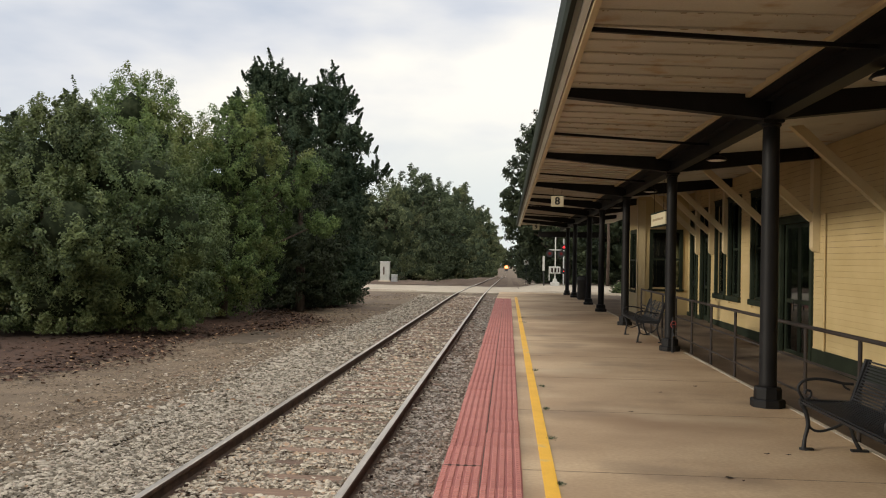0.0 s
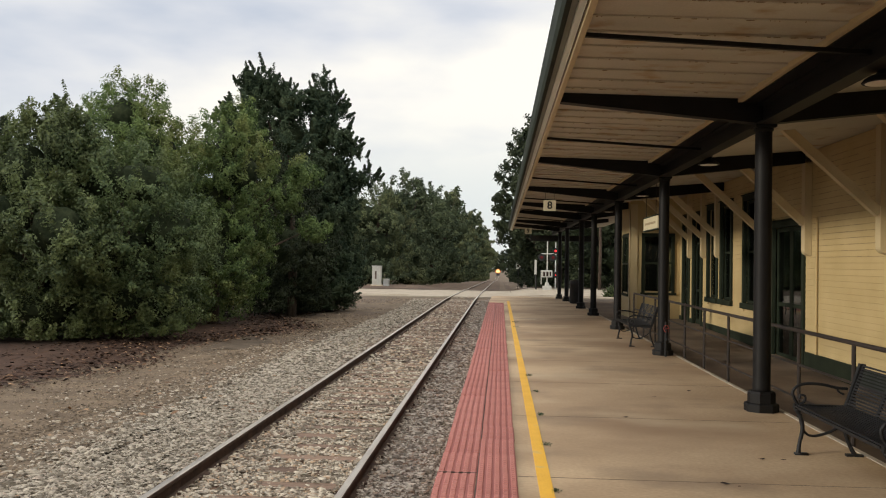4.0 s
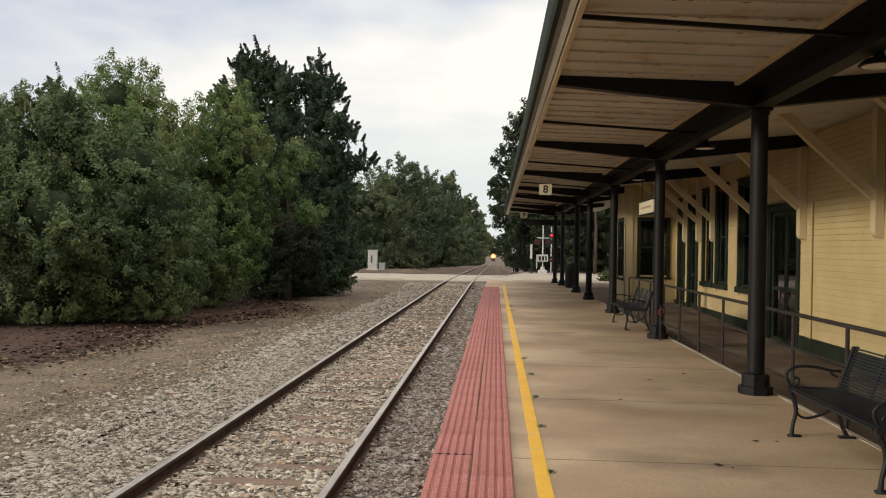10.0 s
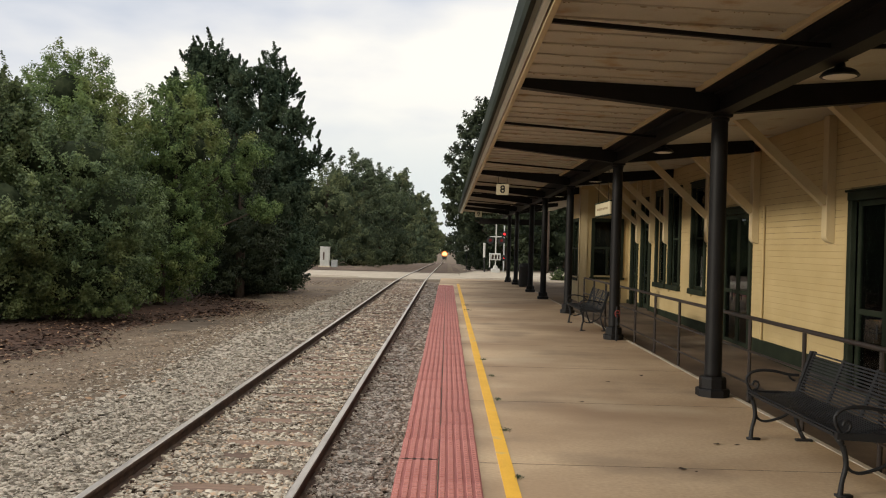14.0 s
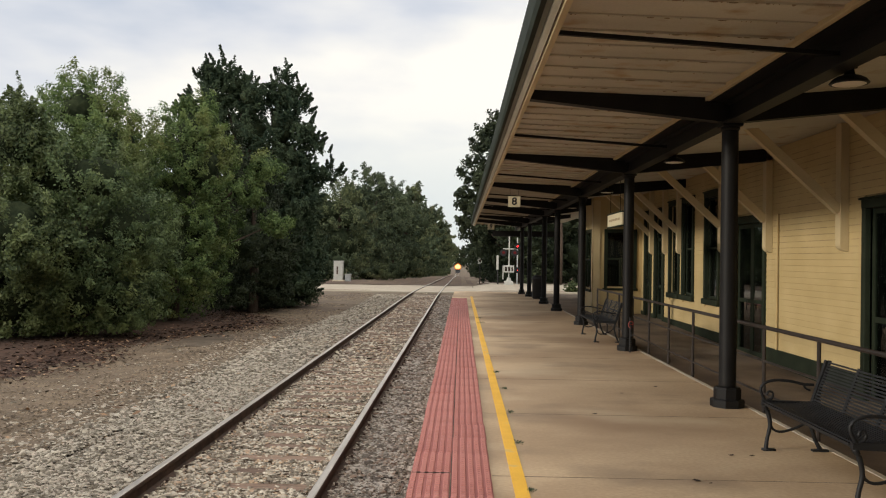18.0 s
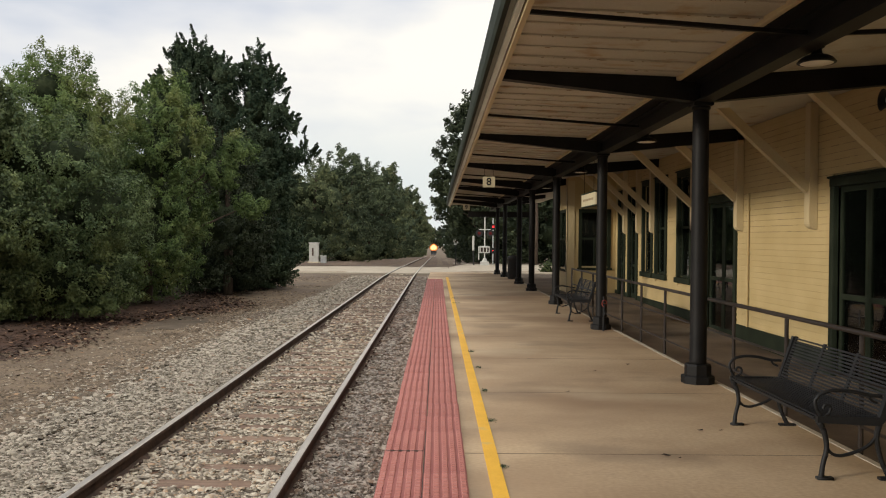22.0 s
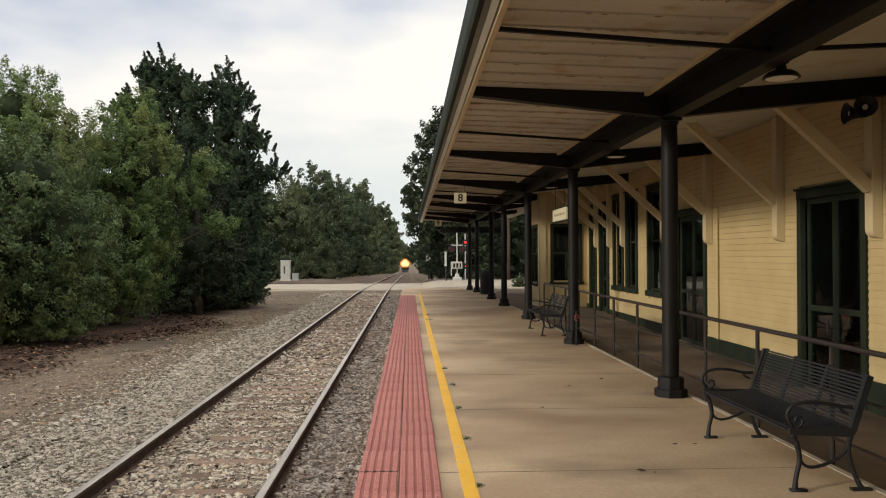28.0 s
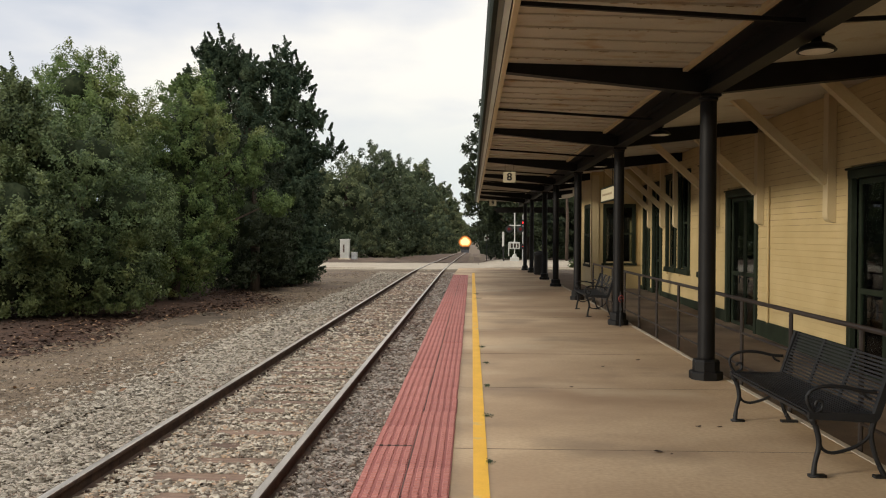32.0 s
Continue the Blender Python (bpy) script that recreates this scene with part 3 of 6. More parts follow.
def rail_run(profile, name, mat, x, stops):
    bm = bmesh.new()
    rings = [[bm.verts.new((x + u, y, RAIL_Z + grade(y) + w)) for u, w in profile] for y in stops]
    n = len(profile)
    for a, b in zip(rings, rings[1:]):
        for i in range(n):
            bm.faces.new((a[i], a[(i + 1) % n], b[(i + 1) % n], b[i]))
    bm.faces.new(rings[0])
    bm.faces.new(rings[-1][::-1])
    return part(name, bm, mat, track)


HEAD = [(-0.031, -0.004), (-0.024, -0.001), (0.024, -0.001), (0.031, -0.004), (0.031, -0.012), (-0.031, -0.012)]
WEB = [(-0.036, -0.010), (-0.0315, -0.006), (0.0315, -0.006), (0.036, -0.010), (0.036, -0.034), (0.030, -0.040), (0.010, -0.052), (0.010, -0.125), (0.070, -0.145), (0.070, -0.155), (-0.070, -0.155), (-0.070, -0.145), (-0.010, -0.125), (-0.010, -0.052), (-0.030, -0.040), (-0.036, -0.034)]
STOPS = [-15, 10, 25, 42, 50, 64, 72, 100, 130, 218, 270, 312, 376, 440, 525, 652, 800, 950, 1100]
for x in (-1.4125, -2.9175):
    rail_run(HEAD, "rail_head", M["rail_top"], x, STOPS)
    rail_run(WEB, "rail_web", M["rail_side"], x, STOPS)

# ---- canopy ----
POSTS = [-1.8, 3.93, 9.65, 15.37, 21.25, 26.7, 30.8, 37.4, 42.0]
MIDS = [-7.5, 1.05, 6.85, 12.5, 18.3, 24.0, 28.8, 34.1, 39.7]
ROOF_END = 47.5
POST_X = 2.80


def soffit_z(x):
    return 3.585 - 0.033 * (x - 0.5) if x < 2.8 else 3.51 + 0.080 * (x - 2.8)


def canopy():
    roof = thing("platform_canopy", "station canopy with cream deck, black beams and grey gutter", "canopy", kind="structure")
    # deck over the platform: wide boards lapped like steps, each with its near edge hanging lower
    bm = bmesh.new()
    rng = random.Random(3)
    pitch, first = 0.45, 8.38 - 52 * 0.45
    k = 0
    while first + k * pitch < ROOF_END - 0.1:
        y0 = first + k * pitch
        y1 = y0 + pitch
        dz = rng.uniform(-0.003, 0.003)
        low, high = dz - 0.016 - rng.uniform(0, 0.004), dz
        x0, x1 = 0.512, 2.545
        v = []
        for y, d in ((y0, low), (y0 + 0.03, low - 0.002), (y1 - 0.03, high - 0.002), (y1 + 0.004, high), (y1 + 0.004, 0.04), (y0, 0.04)):
            v.append([bm.verts.new((x, y, soffit_z(x) + d)) for x in (x0, x1)])
        for a, b in zip(v, v[1:] + v[:1]):
            bm.faces.new((a[0], a[1], b[1], b[0]))
        bm.faces.new([q[0] for q in v])
        bm.faces.new([q[1] for q in v][::-1])
        k += 1
    # plain sheet over the walkway
    prism(bm, [(2.87, soffit_z(2.87)), (5.6, soffit_z(5.6)), (5.6, soffit_z(5.6) + 0.04), (2.87, soffit_z(2.87) + 0.04)], "y", -15, ROOF_END)
    part("soffit", bm, M["soffit"], roof, "cream painted lapped deck boards")
    # dark smudges of dirt on the lower edges of the boards
    bm = bmesh.new()
    for j in range(44, 66):
        y = first + pitch * j
        x = 0.56 + rng.uniform(0, 0.3)
        while x < 2.45:
            l, deep = rng.choice((0.008, 0.012, 0.02, 0.05)) * rng.uniform(0.6, 1.5), rng.uniform(0.004, 0.012)
            z = soffit_z(x + l) - 0.0235
            if rng.random() < 0.15:
                deep *= 2.5
            prism(bm, [(x, y - 0.001), (x + l, y - 0.001), (x + l * 0.7, y + deep), (x + l * 0.2, y + deep * 0.7)], "z", z, z + 0.006)
            x += l + rng.expovariate(1 / 0.15)
    part("grime", bm, M["grime"], roof, "dark dirt along the deck boards")
    bm = bmesh.new()
    prism(bm, [(0.36, 3.70), (2.8, 3.66), (9.0, 4.2), (9.0, 4.3), (2.8, 3.76), (0.36, 3.80)], "y", -15, ROOF_END)
    part("roof", bm, M["steel"], roof)
    # eave: fascia board, pale drip edge, sage flashing and a dark gutter with a rolled lip
    bm = bmesh.new()
    box(bm, 0.452, 0.506, -15, ROOF_END, 3.458, 3.70, 0.004)
    part("fascia", bm, M["brace"], roof, "cream fascia board")
    # black strip laid in the open slot to give its shade
    bm = bmesh.new()
    box(bm, 0.438, 0.4515, -15, ROOF_END, 3.515, 3.70)
    part("fascia_gap", bm, M["post"], roof)
    bm = bmesh.new()
    prism(bm, [(0.262, 3.735), (0.275, 3.56), (0.295, 3.508), (0.334, 3.500), (0.334, 3.53), (0.305, 3.55), (0.290, 3.70), (0.300, 3.735)], "y", -15, ROOF_END + 0.05)
    part("gutter", bm, M["green"], roof, "dark green metal gutter")
    bm = bmesh.new()
    box(bm, 0.335, 0.384, -15, ROOF_END + 0.03, 3.508, 3.56, 0.003)
    part("flashing", bm, M["sage"], roof, "dull sage green flashing")
    bm = bmesh.new()
    prism(bm, [(0.385, 3.492), (0.437, 3.482), (0.437, 3.55), (0.385, 3.55)], "y", -15, ROOF_END + 0.02)
    part("drip_edge", bm, M["gutter"], roof, "pale painted drip edge")
    bm = bmesh.new()
    box(bm, 0.275, 0.42, -15, ROOF_END + 0.03, 3.738, 3.78)
    part("roof_edge", bm, M["post"], roof)
    # girder along the posts: flanged beam, upper dark board, cream trim, conduit
    bm = bmesh.new()
    prism(bm, [(2.70, 3.215), (2.88, 3.215), (2.88, 3.24), (2.81, 3.25), (2.81, 3.42), (2.88, 3.43), (2.88, 3.455), (2.70, 3.455), (2.70, 3.43), (2.77, 3.42), (2.77, 3.25), (2.70, 3.24)], "y", -15, ROOF_END - 0.3)
    part("girder", bm, M["post"], roof)
    bm = bmesh.new()
    box(bm, 2.546, 2.868, -15, ROOF_END - 0.3, 3.458, 3.55)
    part("girder_board", bm, M["post"], roof)
    bm = bmesh.new()
    box(bm, 2.488, 2.5445, -15, ROOF_END - 0.3, 3.466, 3.53, 0.006)
    part("trim", bm, M["brace"], roof, "cream trim along the girder")
    bm = bmesh.new()
    tube(bm, [(2.905, -15, 3.262), (2.905, ROOF_END - 1, 3.262)], 0.012, 6)
    part("conduit", bm, M["steel"], roof)
    for y in POSTS:
        end = 5.38 if y < 26 else 4.6
        bm = bmesh.new()
        prism(bm, [(0.508, 3.47), (POST_X, 3.225), (end, 3.50), (end, 3.72), (POST_X, 3.53), (0.508, 3.60)], "y", y - 0.075, y + 0.075)
        part("beam", bm, M["post"], roof, "tapered black beam")
    for y in MIDS:
        bm = bmesh.new()
        end = 5.30 if y < 10 else 2.95
        prism(bm, [(0.508, 3.472), (2.6, 3.330), (2.9, 3.318), (end, 3.296 + (end - 2.45) * 0.049), (end, 3.331 + (end - 2.45) * 0.049), (2.9, 3.353), (2.6, 3.365), (0.508, 3.507)], "y", y - 0.02, y + 0.02)
        part("tie_bar", bm, M["post"], roof)
    # end frame seen past the last bay
    bm = bmesh.new()
    box(bm, 1.5, 5.3, ROOF_END - 0.45, ROOF_END - 0.3, 2.88, 3.2)
    part("end_beam", bm, M["post"], roof)


canopy()


def platform_post(y, z):
    post = thing("platform_post", "black painted iron post on an eight-sided plinth holding the canopy", "post", (POST_X, y, z), "canopy posts")
    h = 3.215 - z
    bm = bmesh.new()
    lathe(bm, [(0.100, 0.20), (0.096, 0.26), (0.095, 1.6), (0.092, h - 0.10), (0.092, h - 0.03)], 20)
    part("shaft", bm, M["post"], post, smooth=True)
    bm = bmesh.new()
    turn = Matrix.Rotation(radians(22.5), 3, "Z")
    lathe(bm, [(0.188, 0.0), (0.190, 0.075), (0.180, 0.09), (0.150, 0.095), (0.150, 0.20), (0.138, 0.225), (0.10, 0.228)], 8, (0, 0, 0), turn)
    part("plinth", bm, M["post"], post, "eight-sided black plinth")
    bm = bmesh.new()
    lathe(bm, [(0.093, h - 0.075), (0.106, h - 0.06), (0.106, h - 0.035), (0.095, h - 0.03)], 20)
    box(bm, -0.115, 0.115, -0.115, 0.115, h - 0.03, h + 0.005, 0.006)
    part("capital", bm, M["post"], post)


for y in POSTS:
    platform_post(y, -0.2 * max(y - PLAT_END, 0) / 11.0)

# ---- building ----
WALL_X = 5.4
WALL_END = 26.2
# openings: y from, to, z from, to, kind
OPENINGS = [(3.6, 5.2, 0.9, 2.52, "window"), (10.18, 11.75, -0.40, 2.42, "door"), (15.70, 17.34, -0.24, 2.40, "door"), (18.46, 19.35, 0.80, 3.10, "window"),
            (20.46, 21.31, 0.80, 3.10, "window"), (21.79, 22.65, 0.80, 3.10, "window"), (23.40, 24.34, -0.04, 3.0, "door"), (24.95, 25.66, -0.04, 3.0, "door")]
BASE = 0.10
# windows on the far side of the station, seen through the doors
BACK_WINDOWS = ((17.6, 18.4), (26.2, 26.65), (27.0, 27.6))


def building():
    bm = bmesh.new()
    y = -15.0
    for a, b, lo, hi, _ in OPENINGS:
        box(bm, WALL_X + 0.02, WALL_X + 0.25, y, a, -1.0, 3.95)
        box(bm, WALL_X + 0.02, WALL_X + 0.25, a, b, hi, 3.95)
        box(bm, WALL_X + 0.02, WALL_X + 0.25, a, b, -1.0, lo)
        y = b
    box(bm, WALL_X + 0.02, WALL_X + 0.25, y, WALL_END + 2.7, -1.0, 3.95)
    wall = solid("wall_west", bm, M["cream"], "cream clapboard station wall in soft shade", "wall")
    # clapboards, each a wedge lapped over the one below
    z, step = BASE, 0.10
    while z < 3.70:
        y = -2.0
        for a, b, lo, hi, _ in OPENINGS + [(WALL_END, 0, 0, 0, "")]:
            blocked = lo - 0.12 < z + step and z < hi + 0.13
            if not blocked and b:
                continue
            end = a - (0.115 if b else 0)
            if end - y > 0.05:
                bm = bmesh.new()
                prism(bm, [(WALL_X + 0.018, z + 0.018), (WALL_X + 0.002, z + 0.018), (WALL_X - 0.019, z), (WALL_X - 0.021, z + 0.004), (WALL_X - 0.007, z + step + 0.006), (WALL_X + 0.018, z + step + 0.006)], "y", y, end)
                part("clapboard", bm, M["cream"], wall)
            y = b + 0.115
        z += step
    # thin brown dashes in the upper boards' laps: dirt, and painted shade of the gaps
    bm = bmesh.new()
    rng = random.Random(21)
    z = BASE + 17 * step
    while z < 3.6:
        y = 6.0
        while y < WALL_END - 0.5:
            l = rng.uniform(0.06, 0.6)
            if not any(a - 0.15 < y + l and y < b + 0.15 and z < hi + 0.17 for a, b, lo, hi, _ in OPENINGS):
                box(bm, WALL_X - 0.0222, WALL_X - 0.016, y, min(y + l, WALL_END - 0.1), z - 0.001, z + rng.uniform(0.002, 0.006))
            y += l + rng.expovariate(1 / 0.12)
        z += step
    part("grime", bm, M["grime"], wall, "dirt and painted gap shade in the laps of the boards")
    bm = bmesh.new()
    y = -15.0
    for a, b, lo, hi, kind in OPENINGS:
        if kind == "door":
            prism(bm, [(WALL_X - 0.035, -1.0), (WALL_X + 0.02, -1.0), (WALL_X + 0.02, BASE), (WALL_X - 0.025, BASE), (WALL_X - 0.035, BASE - 0.015)], "y", y, a - 0.02)
            y = b + 0.02
    prism(bm, [(WALL_X - 0.035, -1.0), (WALL_X + 0.02, -1.0), (WALL_X + 0.02, BASE), (WALL_X - 0.025, BASE), (WALL_X - 0.035, BASE - 0.015)], "y", y, WALL_END)
    solid("baseboard", bm, M["green"], "dark green skirting of the station wall", "skirting")
    # rooms behind the openings, their unlit darkness painted into the surfaces
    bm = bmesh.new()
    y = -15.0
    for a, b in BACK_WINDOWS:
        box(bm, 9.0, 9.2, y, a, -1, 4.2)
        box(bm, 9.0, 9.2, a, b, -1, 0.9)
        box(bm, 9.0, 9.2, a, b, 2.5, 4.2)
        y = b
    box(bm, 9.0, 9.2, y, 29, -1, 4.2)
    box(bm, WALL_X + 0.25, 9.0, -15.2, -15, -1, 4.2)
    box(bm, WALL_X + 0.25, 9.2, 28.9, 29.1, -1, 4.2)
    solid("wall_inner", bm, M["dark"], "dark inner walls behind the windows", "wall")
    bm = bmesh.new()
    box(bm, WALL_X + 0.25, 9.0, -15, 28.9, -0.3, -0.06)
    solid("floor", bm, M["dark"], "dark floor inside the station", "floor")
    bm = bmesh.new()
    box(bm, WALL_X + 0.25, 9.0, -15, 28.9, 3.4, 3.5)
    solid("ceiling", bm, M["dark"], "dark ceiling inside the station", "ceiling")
    # projecting bay at the end of the wall
    bm = bmesh.new()
    y0, y1, xb = WALL_END, 28.9, 3.86
    box(bm, xb, 4.27, y0, y0 + 0.2, -0.9, 3.7)
    box(bm, 5.16, WALL_X + 0.02, y0, y0 + 0.2, -0.9, 3.7)
    box(bm, 4.27, 5.16, y0, y0 + 0.2, -0.9, 0.82)
    box(bm, 4.27, 5.16, y0, y0 + 0.2, 2.55, 3.7)
    box(bm, xb, xb + 0.2, y0 + 0.2, y0 + 0.26, -0.9, 3.7)
    box(bm, xb, xb + 0.2, y0 + 1.45, y1, -0.9, 3.7)
    box(bm, xb, xb + 0.2, y0 + 0.26, y0 + 1.45, -0.9, 0.75)
    box(bm, xb, xb + 0.2, y0 + 0.26, y0 + 1.45, 2.55, 3.7)
    box(bm, xb, WALL_X + 0.25, y1, y1 + 0.2, -0.9, 3.7)
    solid("wall_bay", bm, M["cream"], "cream boarded bay standing out from the station", "wall")
    bm = bmesh.new()
    box(bm, xb - 0.02, xb + 0.22, y0 - 0.02, y0, -0.02, 3.5)
    box(bm, xb - 0.02, xb, y0 - 0.02, y0 + 0.16, -0.02, 3.5)
    solid("trim", bm, M["brace"], "cream corner board of the bay", "trim")
    # dark sheet behind the bay windows, in place of an unlit room
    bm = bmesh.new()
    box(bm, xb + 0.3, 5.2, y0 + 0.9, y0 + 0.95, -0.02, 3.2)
    solid("wall_bay_inner", bm, M["dark"], "dark sheet standing for the unlit inside of the bay", "wall")


building()


def opening(idx, a, b, lo, hi, kind):
    """A window or a glazed door in the long wall, built along y at the wall's face."""
    w, h = b - a, hi - lo
    x = WALL_X
    name = ("window_%d" if kind == "window" else "door_%d") % idx
    label = "dark green sash window with a deep sill in the cream wall" if kind == "window" else "dark green glazed double door in the cream wall"
    ob = thing(name, label, kind, (x, a, lo), kind="structure")
    t = 0.11
    bm = bmesh.new()
    box(bm, -0.06, 0.10, -t, 0, 0, h, 0.008)
    part("jamb", bm, M["green"], ob)
    bm = bmesh.new()
    box(bm, -0.06, 0.10, w, w + t, 0, h, 0.008)
    part("jamb", bm, M["green"], ob)
    bm = bmesh.new()
    box(bm, -0.055, 0.10, -t - 0.03, w + t + 0.03, h, h + 0.12, 0.008)
    box(bm, -0.085, 0.02, -t - 0.05, w + t + 0.05, h + 0.12, h + 0.15, 0.006)
    part("lintel", bm, M["green"], ob)
    n = 2 if w > 0.9 else 1
    if kind == "window":
        bm = bmesh.new()
        box(bm, -0.10, 0.12, -t - 0.03, w + t + 0.03, -0.13, 0, 0.012)
        part("window_sill", bm, M["green"], ob)
        rows = [0, h * 0.5, h]
    else:
        rows = [0.12, 0.88 - lo, h] if w > 1.3 else [0.12, 0.92 - lo, 2.25 - lo, h]
    for i in range(n):
        y0, y1 = w * i / n, w * (i + 1) / n
        s = 0.055 if kind == "window" else 0.075
        bm = bmesh.new()
        box(bm, 0.045, 0.085, y0 + 0.002, y0 + s, 0.002, h - 0.002)
        box(bm, 0.045, 0.085, y1 - s, y1 - 0.002, 0.002, h - 0.002)
        for r in rows:
            c = min(max(r, s / 2 + 0.003), h - s / 2 - 0.003)
            box(bm, 0.047, 0.083, y0 + s, y1 - s, c - s / 2, c + s / 2)
        if kind == "door":
            box(bm, 0.05, 0.08, y0 + s, y1 - s, 0.003, 0.12)
        part("door_leaf" if kind == "door" else "sash", bm, M["green"], ob)
        for r0, r1 in zip(rows, rows[1:]):
            bm = bmesh.new()
            box(bm, 0.060, 0.066, y0 + s, y1 - s, r0 + s / 2, r1 - s / 2)
            g = part("pane", bm, M["glass"], ob)
            g.visible_shadow = False
    if kind == "door":
        bm = bmesh.new()
        tube(bm, [(-0.03, w * 0.5 + 0.06, 0.95), (-0.03, w * 0.5 + 0.06, 1.15)], 0.012, 6)
        tube(bm, [(-0.03, w * 0.5 + 0.06, 1.05), (0.05, w * 0.5 + 0.06, 1.05)], 0.010, 6)
        part("door_handle", bm, M["iron"], ob)


count = {"window": 0, "door": 0}
for a, b, lo, hi, kind in OPENINGS:
    count[kind] += 1
    opening(count[kind], a, b, lo, hi, kind)


def bay_window(idx, at, turn, w, h):
    ob = thing("window_%d" % idx, "dark framed sash window in the cream bay", "window", at, kind="structure", turn=turn)
    bm = bmesh.new()
    for x0, x1, z0, z1 in ((-0.06, 0.04, -0.05, h + 0.06), (w - 0.04, w + 0.06, -0.05, h + 0.06), (0.04, w - 0.04, h - 0.05, h + 0.06), (0.04, w - 0.04, h * 0.5 - 0.03, h * 0.5 + 0.03), (w * 0.5 - 0.03, w * 0.5 + 0.03, 0.05, h * 0.5 - 0.03)):
        box(bm, x0, x1, -0.03, 0.06, z0, z1)
    part("window_frame", bm, M["green"], ob)
    bm = bmesh.new()
    box(bm, -0.10, w + 0.10, -0.07, 0.06, -0.12, -0.05, 0.01)
    part("window_sill", bm, M["green"], ob)
    for z0, z1 in ((-0.05, h * 0.5 - 0.03), (h * 0.5 + 0.03, h - 0.05)):
        bm = bmesh.new()
        box(bm, 0.04, w - 0.04, 0.02, 0.026, z0, z1)
        part("pane", bm, M["glass"], ob).visible_shadow = False


bay_window(6, (4.27, WALL_END, 0.82), 0, 0.89, 1.73)
bay_window(7, (3.86, WALL_END + 1.45, 0.75), -90, 1.19, 1.80)


# brackets: a wall post with a rounded foot and a slanting brace up to the deck
def bracket(y):
    ob = thing("roof_bracket", "cream timber bracket bracing the canopy from the wall", "bracket", (WALL_X - 0.022, y, 0), "wall brackets")
    bm = bmesh.new()
    foot = [(-0.12 + 0.10 * (1 - math.cos(a)), 1.93 - 0.10 * math.sin(a)) for a in [i * math.pi / 12 for i in range(7)]]
    prism(bm, [(0, 3.70), (-0.12, 3.70)] + foot + [(0, 1.82)], "y", -0.085, 0.085)
    part("wall_post", bm, M["brace"], ob)
    bm = bmesh.new()
    x0, z0, x1, z1 = -0.110, 2.42, -1.46, 3.66
    d = Vector((x1 - x0, z1 - z0)).normalized()
    nx, nz = -d.y * 0.065, d.x * 0.065
    prism(bm, [(x0 + nx, z0 + nz), (x0 - nx, z0 - nz), (x1 - nx, z1 - nz), (x1 + nx, z1 + nz)], "y", -0.06, 0.06)
    part("brace", bm, M["brace"], ob)


for y in (3.95, 6.9, 9.82, 12.40, 15.38, 18.05, 21.56, 23.04, 24.66):
    bracket(y)

# slim downpipe on the wall
pipe = thing("downpipe", "thin cream pipe clipped to the clapboard wall", "pipe", (WALL_X - 0.045, 14.98, 0.10))
bm = bmesh.new()
tube(bm, [(0, 0, 0), (0, 0, 2.4)], 0.02, 8)
part("pipe", bm, M["cream"], pipe)
for z in (0.5, 1.3, 2.1):
    bm = bmesh.new()
    box(bm, -0.024, 0.03, -0.03, 0.03, z, z + 0.03)
    part("clip", bm, M["cream"], pipe)


